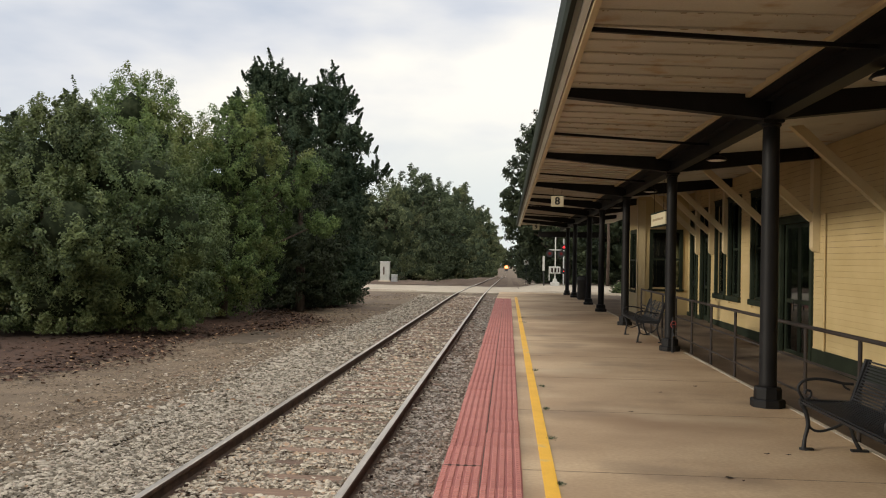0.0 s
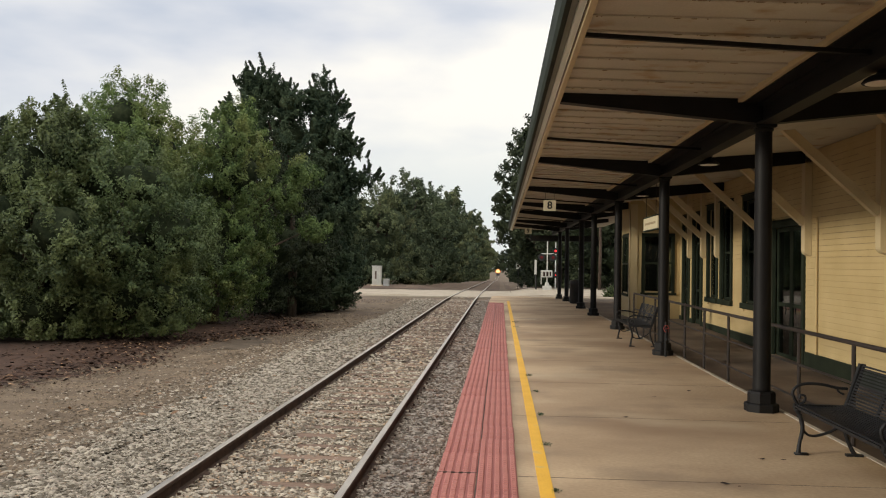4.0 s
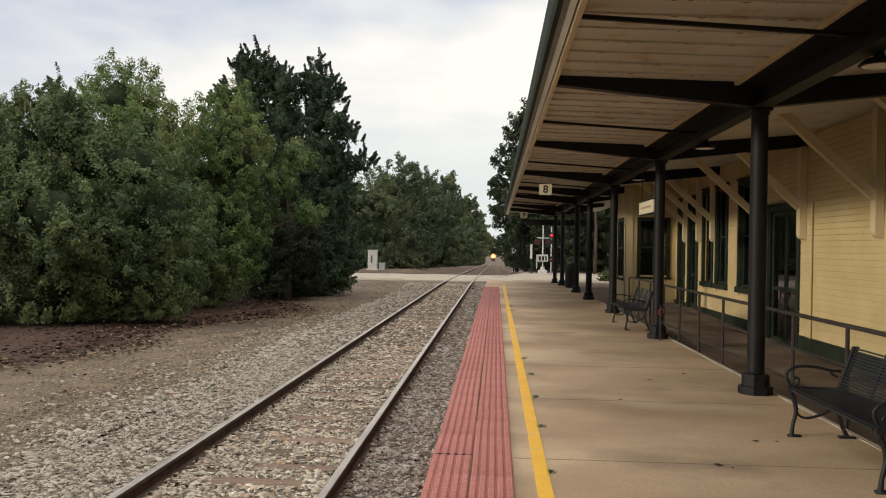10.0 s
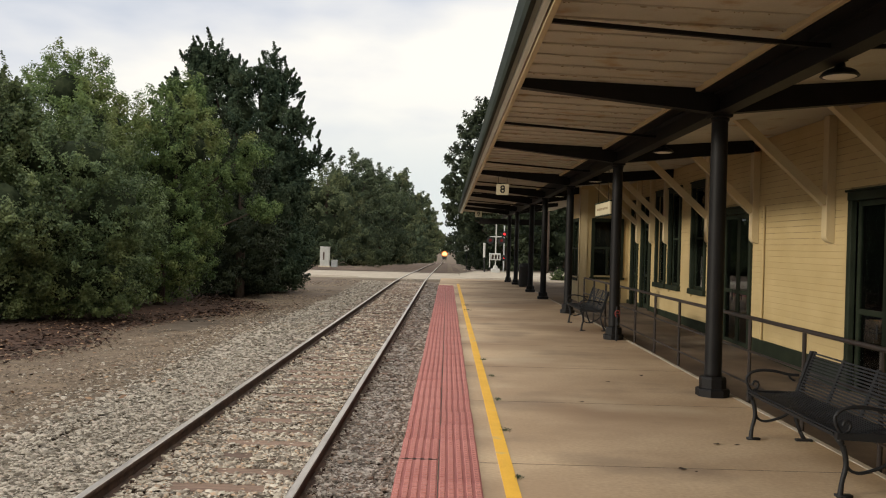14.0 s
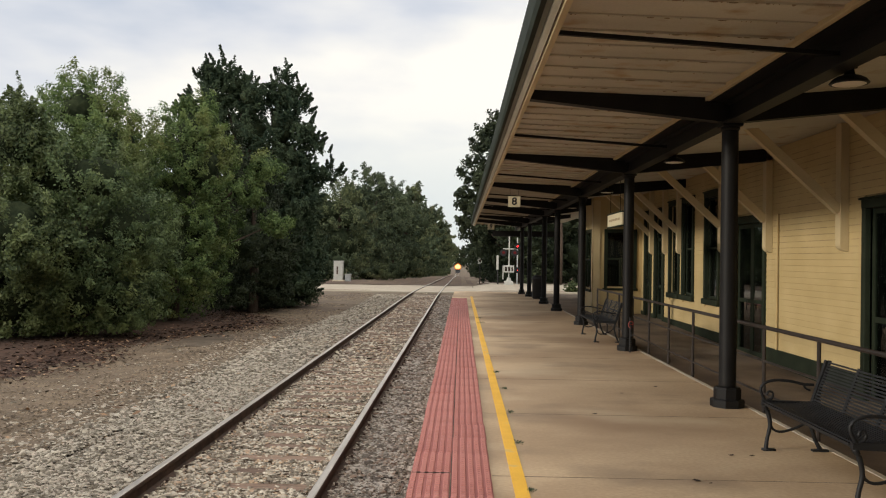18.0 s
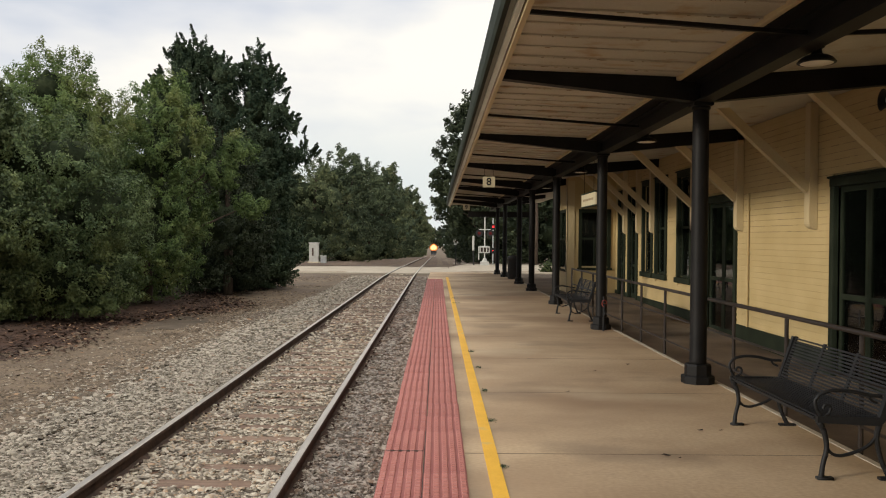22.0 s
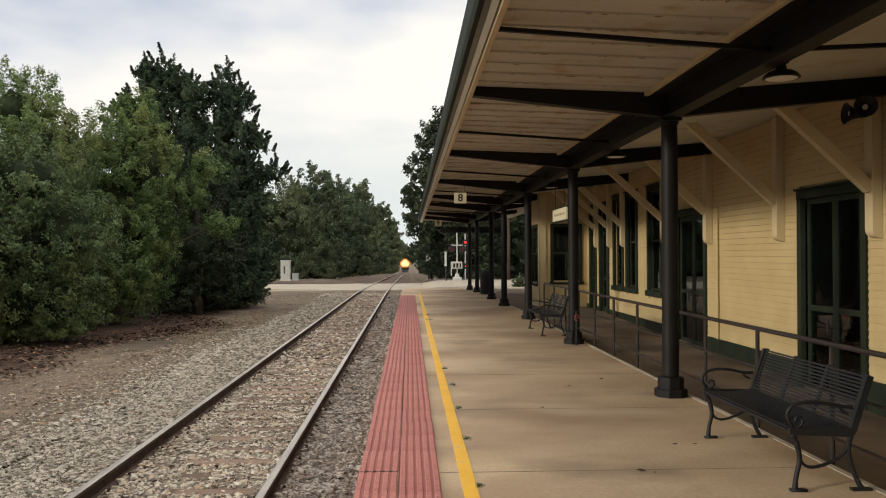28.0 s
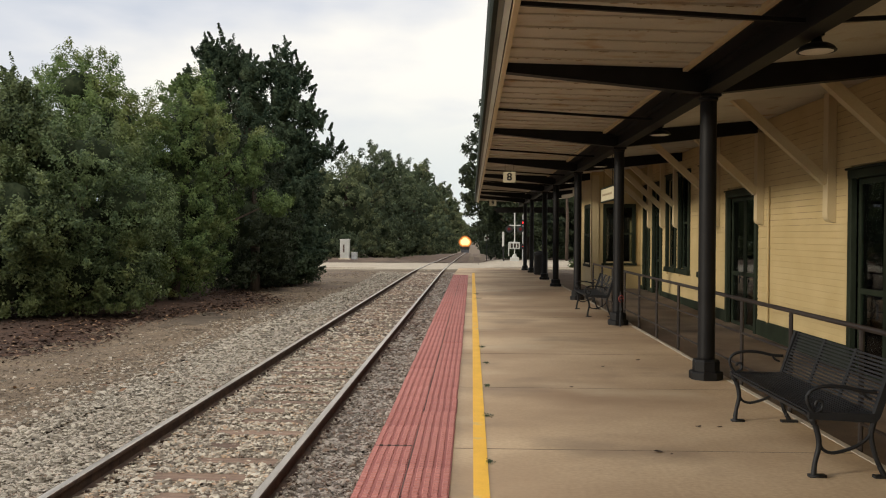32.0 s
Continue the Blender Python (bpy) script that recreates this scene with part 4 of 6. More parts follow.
# ---- platform furniture ----
def bench(y0, y1, x0=2.42, z=0.0):
    """A black iron bench with its back to the building: slatted seat and back, scrolled arms, cast legs."""
    ob = thing("bench", "black iron bench with slatted back and scrolled arms", "bench", (x0, y0, z), "platform benches")
    l = y1 - y0

    def side(y):
        bm = bmesh.new()
        tube(bm, bend([(0.02, y, 0.0), (0.03, y, 0.10), (0.055, y, 0.22), (0.035, y, 0.33), (0.0, y, 0.40)]), even([0.022, 0.017, 0.019, 0.02, 0.024]), 8)
        box(bm, -0.01, 0.10, y - 0.025, y + 0.025, 0.0, 0.018)
        part("leg", bm, M["iron"], ob, smooth=True)
        bm = bmesh.new()
        tube(bm, bend([(0.50, y, 0.0), (0.44, y, 0.12), (0.40, y, 0.28), (0.42, y, 0.40)]), even([0.02, 0.017, 0.018, 0.022]), 8)
        box(bm, 0.42, 0.56, y - 0.025, y + 0.025, 0.0, 0.018)
        part("leg", bm, M["iron"], ob)
        bm = bmesh.new()
        tube(bm, bend([(0.045, y, 0.30), (0.07, y, 0.20), (0.14, y, 0.165), (0.25, y, 0.19), (0.34, y, 0.235), (0.40, y, 0.30)]), 0.012, 6)
        part("stretcher", bm, M["iron"], ob, smooth=True)
        bm = bmesh.new()
        pts = [(0.02, y, 0.42), (-0.03, y, 0.52), (0.0, y, 0.585), (0.09, y, 0.615), (0.22, y, 0.61), (0.34, y, 0.585), (0.43, y, 0.58)]
        tube(bm, bend(pts), 0.013, 8)
        tube(bm, bend([(0.02, y, 0.43), (0.07, y, 0.46), (0.075, y, 0.505), (0.04, y, 0.515), (0.025, y, 0.485)]), 0.011, 6)
        tube(bm, bend([(0.34, y, 0.585), (0.36, y, 0.55), (0.40, y, 0.53)]), 0.010, 6)
        part("armrest", bm, M["iron"], ob, smooth=True)
        bm = bmesh.new()
        prism(bm, [(-0.02, 0.395), (0.42, 0.375), (0.45, 0.41), (0.575, 0.79), (0.53, 0.80), (0.41, 0.435), (-0.02, 0.44)], "y", y - 0.022, y + 0.022)
        part("side_frame", bm, M["iron"], ob)

    side(0.03)
    side(l - 0.03)
    n = 14
    me = None
    for i in range(n):
        u = i / (n - 1)
        x, zz = 0.425 + u * 0.125, 0.455 + u * 0.325
        if me is None:
            bm = bmesh.new()
            box(bm, -0.005, 0.005, 0.05, l - 0.05, -0.0075, 0.0075)
            me = mesh_of("back_slat", bm, M["iron"])
        piece("back_slat", me, ob, pose(x, 0, zz, 0, 18, 0))
    for k in range(4):
        y = 0.05 + (l - 0.1) * k / 3
        bm = bmesh.new()
        prism(bm, [(0.416, 0.42), (0.43, 0.415), (0.568, 0.795), (0.551, 0.80)], "y", y - 0.018, y + 0.018)
        part("back_strap", bm, M["iron"], ob)
    bm = bmesh.new()
    box(bm, 0, 0.016, 0.05, l - 0.05, -0.006, 0.006)
    slat = mesh_of("seat_slat", bm, M["iron"])
    for i in range(17):
        u = i / 16
        piece("seat_slat", slat, ob, pose(-0.03 + u * 0.435, 0, 0.437 - 0.02 * math.sin(u * math.pi) + (-0.012 if i == 0 else 0), 0, 3, 0))
    for x in (0.0, 0.2, 0.38):
        bm = bmesh.new()
        box(bm, x, x + 0.03, 0.05, l - 0.05, 0.395, 0.412)
        part("seat_rail", bm, M["iron"], ob)


bench(5.74, 7.48)
bench(16.75, 18.55)


def railing():
    ob = thing("railing", "dark brown pipe railing along the platform edge", "railing", (3.10, 0, 0))
    ys = [3.72 + 1.405 * i for i in range(13)]
    for y in ys:
        bm = bmesh.new()
        tube(bm, [(0, y, -0.5), (0, y, 0.91)], 0.021, 8)
        part("post", bm, M["rust_rail"], ob)
    for z, r in ((0.93, 0.022), (0.56, 0.014), (0.20, 0.014)):
        bm = bmesh.new()
        tube(bm, [(0, -2, z), (0, ys[-1], z)], r, 8)
        part("rail", bm, M["rust_rail"], ob)


railing()

valve = thing("standpipe", "small standpipe with a red valve wheel beside the post", "standpipe", (2.79, 15.06, 0))
bm = bmesh.new()
tube(bm, [(0, 0, 0), (0, 0, 0.62)], 0.02, 8)
tube(bm, [(0, 0, 0.5), (0, -0.10, 0.46), (0, -0.11, 0.30)], 0.018, 8)
part("pipe", bm, M["iron"], valve)
bm = bmesh.new()
tube(bm, [(0.042 * math.cos(a), -0.06, 0.50 + 0.06 * math.sin(a)) for a in [2 * math.pi * i / 18 for i in range(18)]], 0.011, 6)
tube(bm, [(-0.04, -0.06, 0.50), (0.04, -0.06, 0.50)], 0.007, 6)
part("valve_wheel", bm, M["red_paint"], valve, "red valve wheel")


def pendant(y):
    ob = thing("pendant_lamp", "black dome lamp hung under the girder", "lamp", (2.925, y, 3.13), "canopy lamps")
    bm = bmesh.new()
    lathe(bm, [(0.150, -0.004), (0.157, 0.004), (0.148, 0.014), (0.132, 0.036), (0.095, 0.058), (0.054, 0.068), (0.044, 0.08), (0.037, 0.115), (0.03, 0.12)], 24)
    part("shade", bm, M["post"], ob, smooth=True)
    bm = bmesh.new()
    lathe(bm, [(0.05, -0.014), (0.118, -0.009), (0.141, 0.0)], 24)
    part("lens", bm, M["lamp_white"], ob, "pale unlit lamp glass", smooth=True)
    bm = bmesh.new()
    tube(bm, [(0, 0, 0.11), (0, 0, 0.15)], 0.03, 8)
    box(bm, -0.075, 0.045, -0.05, 0.05, 0.118, 0.152)
    part("stem", bm, M["post"], ob)


for y in (1.2, 7.0, 12.65, 18.45, 24.15, 28.95):
    pendant(y)

horn = thing("loudspeaker", "grey horn loudspeakers fixed under the beam", "loudspeaker", (5.0, 9.50, 3.32))
for dx, turn, y, z in ((0.0, -24, -0.08, 0.0), (-0.07, -95, 0.07, -0.05)):
    bm = bmesh.new()
    spin = Matrix.Rotation(radians(turn), 3, "Z") @ Matrix.Rotation(radians(88), 3, "X")
    lathe(bm, [(0.04, -0.16), (0.05, -0.065), (0.07, 0.0), (0.118, 0.07), (0.127, 0.08), (0.113, 0.078), (0.062, 0.008), (0.016, -0.016)], 20, (dx, y, z), spin)
    part("horn", bm, M["iron"], horn, smooth=True)
    bm = bmesh.new()
    lathe(bm, [(0.031, -0.016), (0.027, 0.035), (0.008, 0.04)], 12, (dx, y, z), spin)
    part("driver", bm, M["white"], horn)
bm = bmesh.new()
tube(bm, [(-0.03, 0.0, -0.03), (-0.03, 0.02, 0.10), (-0.03, 0.05, 0.22)], 0.016, 6)
part("bracket", bm, M["iron"], horn)


def text_mesh(body, size):
    cu = bpy.data.curves.new("lettering", "FONT")
    cu.body, cu.size, cu.align_x, cu.align_y, cu.extrude = body, size, "CENTER", "CENTER", 0.002
    cu.offset = 0.006
    tmp = bpy.data.objects.new("lettering", cu)
    me = bpy.data.meshes.new_from_object(tmp)
    bpy.data.objects.remove(tmp)
    me.materials.clear()
    me.materials.append(M["ink"])
    return me


def number_sign(y, digit, z=2.945):
    ob = thing("number_sign", "cream sign with the number %s hung from the canopy beam" % digit, "sign", (1.065, y, z), "platform number signs")
    bm = bmesh.new()
    box(bm, -0.155, 0.155, -0.012, 0.012, 0, 0.27, 0.004)
    part("board", bm, M["sign_cream"], ob)
    me = text_mesh(digit, 0.26)
    t = piece("digit", me, ob, pose(0, -0.0145, 0.135, 90, 0, 0))
    t["label"] = "black number"
    for x in (-0.11, 0.11):
        bm = bmesh.new()
        tube(bm, [(x, 0, 0.265), (x, 0.0, 0.56)], 0.005, 5)
        tube(bm, [(x, 0, 0.558), (x, 0.10, 0.558)], 0.005, 5)
        part("hanger", bm, M["iron"], ob)


number_sign(4.20, "7")
number_sign(21.10, "8")
number_sign(37.5, "9", 2.93)

sign = thing("station_sign", "cream name sign hung from the canopy", "sign", (2.98, 16.9, 2.35))
bm = bmesh.new()
box(bm, -0.02, 0.02, 0, 1.6, 0, 0.28, 0.005)
part("board", bm, M["sign_cream"], sign)
bm = bmesh.new()
for z0, z1 in ((-0.015, 0.012), (0.268, 0.295)):
    box(bm, -0.03, 0.03, -0.02, 1.62, z0, z1)
part("frame", bm, M["green"], sign)
for k, (a, b) in enumerate(((0.2, 0.42), (0.47, 0.75), (0.82, 1.0), (1.06, 1.4))):
    bm = bmesh.new()
    box(bm, -0.024, -0.018, a, b, 0.12, 0.165)
    part("lettering_bar", bm, M["letter"], sign)
for y in (0.25, 1.35):
    bm = bmesh.new()
    tube(bm, [(0, y, 0.29), (0, y, 1.11)], 0.006, 5)
    part("hanger", bm, M["iron"], sign)

can = thing("litter_bin", "black round litter bin by the posts", "bin", (2.98, 34.6, 0))
bm = bmesh.new()
lathe(bm, [(0.25, 0.0), (0.28, 0.05), (0.28, 0.80), (0.30, 0.82), (0.30, 0.86)], 20)
part("body", bm, M["iron"], can, smooth=True)
bm = bmesh.new()
lathe(bm, [(0.30, 0.861), (0.27, 0.93), (0.12, 0.98)], 20)
part("lid", bm, M["iron"], can, smooth=True)

# ---- crossing gear and trackside boxes ----
def crossing_signal(x, y, lit):
    g = ground_z(x, y) - 0.05
    ob = thing("crossing_signal", "white level crossing mast with a pair of red lamps", "signal", (x, y, g), "crossing signals")
    bm = bmesh.new()
    tube(bm, [(0, 0, 0), (0, 0, 3.9)], 0.045, 10)
    part("mast", bm, M["white"], ob)
    bm = bmesh.new()
    box(bm, -0.32, 0.32, -0.3, 0.3, 0, 0.35, 0.03)
    lathe(bm, [(0.2, 0.35), (0.12, 0.6)], 12)
    part("base", bm, M["white"], ob)
    bm = bmesh.new()
    tube(bm, [(-0.45, 0, 2.72), (0.45, 0, 2.72)], 0.04, 8)
    part("arm", bm, M["white"], ob)
    for s in (-1, 1):
        bm = bmesh.new()
        lathe(bm, [(0.27, 0), (0.27, 0.02)], 18, (s * 0.42, -0.06, 2.45), Matrix.Rotation(radians(90), 3, "X"))
        shade = part("backboard", bm, M["iron"], ob)
        bm = bmesh.new()
        lathe(bm, [(0.11, 0), (0.11, 0.03)], 16, (s * 0.42, -0.085, 2.45), Matrix.Rotation(radians(90), 3, "X"))
        part("lens", bm, M["red_lens"], shade, "unlit red lens")
    bm = bmesh.new()
    box(bm, -0.38, 0.38, -0.20, 0.20, 1.38, 1.50, 0.02)
    box(bm, -0.38, 0.38, -0.20, 0.20, 0.98, 1.06, 0.02)
    for x in (-0.34, -0.1, 0.14, 0.34):
        box(bm, x - 0.035, x + 0.035, -0.22, 0.18, 1.05, 1.40, 0.01)
    box(bm, -0.46, -0.40, -0.15, 0.15, 0.45, 1.5, 0.02)
    part("gate_machine", bm, M["white"], ob)
    for s in (-1, 0, 1):
        bm = bmesh.new()
        box(bm, s * 0.22 - 0.07, s * 0.22 + 0.07, -0.05, 0.05, 1.07, 1.37)
        part("panel", bm, M["joint"], ob)
    return ob


crossing_signal(3.30, 62.0, False)

post2 = thing("warning_light", "slim dark mast with two lit red crossing lamps", "signal", (3.98, 63.0, ground_z(3.98, 63) - 0.05), "crossing signals")
bm = bmesh.new()
tube(bm, [(0, 0, 0), (0, 0, 3.6)], 0.05, 8)
part("mast", bm, M["steel"], post2)
for z in (2.95, 1.15):
    bm = bmesh.new()
    lathe(bm, [(0.22, 0), (0.22, 0.02)], 18, (0, -0.07, z), Matrix.Rotation(radians(90), 3, "X"))
    b = part("backboard", bm, M["iron"], post2)
    bm = bmesh.new()
    lathe(bm, [(0.085 if z > 2 else 0.035, 0), (0.085 if z > 2 else 0.035, 0.04)], 16, (0, -0.095, z), Matrix.Rotation(radians(90), 3, "X"))
    part("lens", bm, M["red_glow"], b, "lit red lamp")

mark = thing("marker_post", "white topped marker post beside the crossing", "post", (2.5, 62.0, ground_z(2.5, 62) - 0.05))
bm = bmesh.new()
tube(bm, [(0, 0, 0), (-0.05, 0, 1.2)], 0.05, 8)
part("shaft", bm, M["iron"], mark)
bm = bmesh.new()
box(bm, -0.13, 0.03, -0.04, 0.04, 1.15, 2.25, 0.02)
part("plate", bm, M["white"], mark)

mile = thing("track_sign", "small white sign on a post beside the track", "sign", (1.55, 80.0, ground_z(1.55, 80) - 0.05))
bm = bmesh.new()
tube(bm, [(0, 0, 0), (0, 0, 2.6)], 0.04, 8)
part("pole", bm, M["iron"], mile)
bm = bmesh.new()
box(bm, -0.22, 0.22, -0.07, -0.05, 2.05, 2.65)
plate = part("plate", bm, M["white"], mile)
bm = bmesh.new()
box(bm, -0.1, 0.1, -0.078, -0.071, 2.25, 2.45)
part("lettering_bar", bm, M["joint"], plate)

cabinet = thing("signal_cabinet", "tall white metal signal cabinet on a concrete foot", "cabinet", (-10.55, 70.0, ground_z(-10.55, 70) - 0.04))
bm = bmesh.new()
box(bm, -0.38, 0.38, -0.3, 0.3, 0.16, 1.70, 0.02)
box(bm, -0.42, 0.42, -0.34, 0.34, 1.70, 1.76, 0.01)
part("body", bm, M["white"], cabinet)
bm = bmesh.new()
box(bm, -0.30, 0.10, -0.315, -0.302, 0.3, 1.62)
part("door", bm, M["white"], cabinet)
bm = bmesh.new()
box(bm, -0.13, 0.0, -0.33, -0.316, 0.65, 1.3)
part("label_plate", bm, M["joint"], cabinet)
bm = bmesh.new()
box(bm, -0.5, 0.5, -0.4, 0.4, -0.1, 0.16, 0.02)
part("foot", bm, M["kerb"], cabinet)
jb = thing("junction_box", "low grey junction box beside the signal cabinet", "cabinet", (-9.75, 70.0, ground_z(-9.75, 70) - 0.02))
bm = bmesh.new()
box(bm, -0.25, 0.25, -0.2, 0.2, 0, 0.6, 0.03)
part("body", bm, M["steel"], jb)
bm = bmesh.new()
box(bm, -0.27, 0.27, -0.22, 0.22, 0.6, 0.65, 0.01)
part("lid", bm, M["white"], jb)

# crossing panels between and beside the rails, road edge lines
bm = bmesh.new()
for x0, x1 in ((-5.5, -3.02), (-2.83, -1.50), (-1.32, 0.6)):
    prism(bm, [(47.6, -0.285 + grade(47.6)), (50, -0.285 + grade(50)), (64.7, -0.285 + grade(64.7)), (64.7, -0.95), (47.6, -0.95)], "x", x0, x1)
solid("crossing_panel", bm, M["road"], "pale concrete crossing panels between the rails", "panel")
bm = bmesh.new()
prism(bm, [(98, -0.50 + grade(98)), (106, -0.50 + grade(106)), (106, -2.2), (98, -2.2)], "x", -4.9, 12)
solid("road_far", bm, M["road"], "pale second road farther down the line", "road")

# ---- sleepers ----
TIE_Y = [-9.24 + 0.52 * i for i in range(106)]
bm = bmesh.new()
box(bm, -1.30, 1.30, -0.115, 0.115, -0.20, 0.0, 0.012)
tie_me = mesh_of("sleeper", bm, M["tie"])
rng = random.Random(8)
for y in TIE_Y:
    piece("sleeper", tie_me, track, pose(TRACK_X + rng.uniform(-0.04, 0.04), y + rng.uniform(-0.03, 0.03), -0.394 + rng.uniform(-0.012, 0.006) + grade(y), rng.uniform(-1, 1), 0, rng.uniform(-1.2, 1.2)))
bm = bmesh.new()
box(bm, -0.12, 0.12, -0.09, 0.09, 0, 0.012)
box(bm, -0.10, -0.075, -0.05, -0.02, 0.012, 0.04)
box(bm, 0.075, 0.10, 0.02, 0.05, 0.012, 0.04)
plate_me = mesh_of("tie_plate", bm, M["rail_side"])
for y in TIE_Y[12:82]:
    for x in (-1.4125, -2.9175):
        piece("tie_plate", plate_me, track, pose(x, y, -0.400))


# ---- ballast and litter ----
def stones(seed, n, xs, ys, size, lift, keep):
    rng = np.random.default_rng(seed)
    # a broken block: seven corners, flat facets
    base = np.array([(0.9, 0.55, -0.6), (-0.8, 0.7, -0.6), (-0.7, -0.75, -0.6), (0.75, -0.8, -0.5), (0.55, 0.25, 0.75), (-0.65, 0.35, 0.7), (-0.05, -0.65, 0.8)], float)
    tri = np.array([(4, 5, 6), (0, 1, 5), (0, 5, 4), (1, 2, 6), (1, 6, 5), (2, 3, 6), (3, 0, 4), (3, 4, 6)])
    x, y = rng.uniform(*xs, n), ys[0] + (ys[1] - ys[0]) * rng.uniform(0, 1, n) ** keep
    k = (np.abs(x + 1.4125) > 0.05) & (np.abs(x + 2.9175) > 0.05)
    i = np.floor((y + 3.26) / 0.52)
    band = (np.abs((y + 3.26) % 0.52 - 0.26) < 0.15) & (np.abs(x - TRACK_X) < 1.4)
    bare = band & (np.abs((y + 3.26) % 0.52 - 0.26) < 0.105) & (np.abs(x - TRACK_X - 0.10 - 0.16 * np.sin(i * 2.3)) < 0.30 + 0.16 * np.sin(i * 4.1) + np.clip((y - 8.5) * 0.07, 0, 0.7))
    k &= ~(bare & (rng.uniform(0, 1, n) < 0.93))
    x, y, band = x[k], y[k], band[k] & ~bare[k]
    n = len(x)
    s = size * rng.choice([0.45, 0.65, 0.85, 1.1, 1.55], n, p=[0.2, 0.25, 0.25, 0.2, 0.1]) * rng.uniform(0.85, 1.15, n) * np.where(y > 16, 1.12, 1.0)
    v = base[None] * rng.uniform(0.75, 1.2, (n, 7, 1)) + rng.normal(0, 0.16, (n, 7, 3))
    v *= (s[:, None] * np.stack([rng.uniform(0.9, 1.8, n), rng.uniform(0.6, 1.15, n), rng.uniform(0.22, 0.50, n)], 1))[:, None, :]
    a, b = rng.uniform(0, 6.28, n), rng.normal(0, 0.3, n)
    ca, sa, cb, sb = np.cos(a), np.sin(a), np.cos(b), np.sin(b)
    R = np.zeros((n, 3, 3))
    R[:, 0, 0], R[:, 0, 1], R[:, 0, 2] = ca, -sa * cb, sa * sb
    R[:, 1, 0], R[:, 1, 1], R[:, 1, 2] = sa, ca * cb, -ca * sb
    R[:, 2, 1], R[:, 2, 2] = sb, cb
    v = np.einsum("nij,nkj->nki", R, v)
    d = np.abs(x - TRACK_X)
    z = -0.43 - 0.10 * np.clip((d - 1.75) / 1.6, 0, 1) + lift * rng.uniform(0, 1, n)
    z += np.array([ground_z(a, b) - ground_z(a, 30) if b > 34 else 0.0 for a, b in zip(x, y)])
    z += np.array([bumps(a, b) for a, b in zip(x, y)]) + np.where(band, 0.026, np.where(d < 1.4, 0.012, 0.0))
    v += np.stack([x, y, z], 1)[:, None, :]
    f = (tri[None] + (np.arange(n) * 7)[:, None, None]).reshape(-1, 3)
    return v.reshape(-1, 3), f


def stuff(name, verts, faces, mat, label, category):
    return tagged(new(name, raw_mesh(name, verts, faces, mat)), label, category, "", "stuff")


for label, mat, heaps in (
        ("loose pale grey crushed stones on the shoulder of the track", "stone", ((1, 42000, (-4.5, -2.92), (4.6, 16), 0.0205, 0.026, 1.5), (16, 5000, (-4.8, -4.0), (4.6, 30), 0.026, 0.04, 1.3), (13, 3800, (-5.6, -4.3), (4.6, 26), 0.024, 0.012, 1.4), (14, 1200, (-7.0, -5.2), (4.6, 24), 0.022, 0.008, 1.4), (2, 11000, (-4.7, -2.92), (15, 44), 0.030, 0.03, 1.2), (9, 1800, (-4.5, -2.92), (-8, 4.3), 0.045, 0.03, 1.0))),
        ("loose tan and brown crushed stones between the rails", "stone_tan", ((5, 38000, (-2.92, -1.41), (4.6, 16), 0.0205, 0.026, 1.5), (6, 9000, (-2.92, -1.41), (15, 46.5), 0.030, 0.026, 1.5), (10, 1800, (-2.92, -1.41), (-8, 4.3), 0.045, 0.03, 1.0))),
        ("dirty grey-brown crushed stones beside the platform", "stone_dark", ((7, 21000, (-1.41, -0.62), (4.6, 16), 0.019, 0.026, 1.5), (8, 5500, (-1.41, -0.62), (15, 44), 0.029, 0.03, 1.2), (11, 1000, (-1.41, -0.62), (-8, 4.3), 0.042, 0.03, 1.0))),
        ("fine brown gravel over the dirt beside the track", "gravel", ((4, 20000, (-10.5, -5.2), (5.5, 24), 0.0160, 0.006, 1.4), (3, 10000, (-6.2, -4.1), (5, 28), 0.021, 0.012, 1.4), (15, 6500, (-9.5, -4.1), (23, 45), 0.026, 0.010, 1.0), (12, 1800, (-6.2, -4.1), (-6, 5.2), 0.03, 0.012, 1.0)))):
    made = [stones(*args) for args in heaps]
    off = np.cumsum([0] + [len(v) for v, _ in made])
    stuff("ballast" if mat != "gravel" else "gravel", np.concatenate([v for v, _ in made]), np.concatenate([f + o for (_, f), o in zip(made, off)]), M[mat], label, "gravel" if mat == "gravel" else "ballast")
bm = bmesh.new()
prism(bm, [(-4.35, -0.56), (-3.9, -0.425), (-0.62, -0.425), (-0.62, -0.75), (-4.35, -0.75)], "y", -15, 45.9)
solid("ballast_bed", bm, M["bed"], "bed of small grey stones under the track", "ballast")


def flakes(seed, pts, size, mat, name, label, category):
    """Fallen leaves: small bent blades lying on the ground."""
    rng = np.random.default_rng(seed)
    n = len(pts)
    a = rng.uniform(0, 6.28, n)
    u = np.stack([np.cos(a), np.sin(a), rng.normal(0, 0.2, n)], 1)
    w = np.stack([-np.sin(a), np.cos(a), rng.normal(0, 0.25, n)], 1)
    s = (size * rng.uniform(0.5, 1.4, n))[:, None]
    v = np.stack([pts - u * s, pts + w * s * 0.5, pts + u * s, pts - w * s * 0.5 + np.array([0, 0, 0.006])], 1).reshape(-1, 3)
    i = np.arange(n)[:, None] * 4
    return stuff(name, v, np.concatenate([i + np.array([[0, 1, 2]]), i + np.array([[0, 2, 3]])]), mat, label, category)


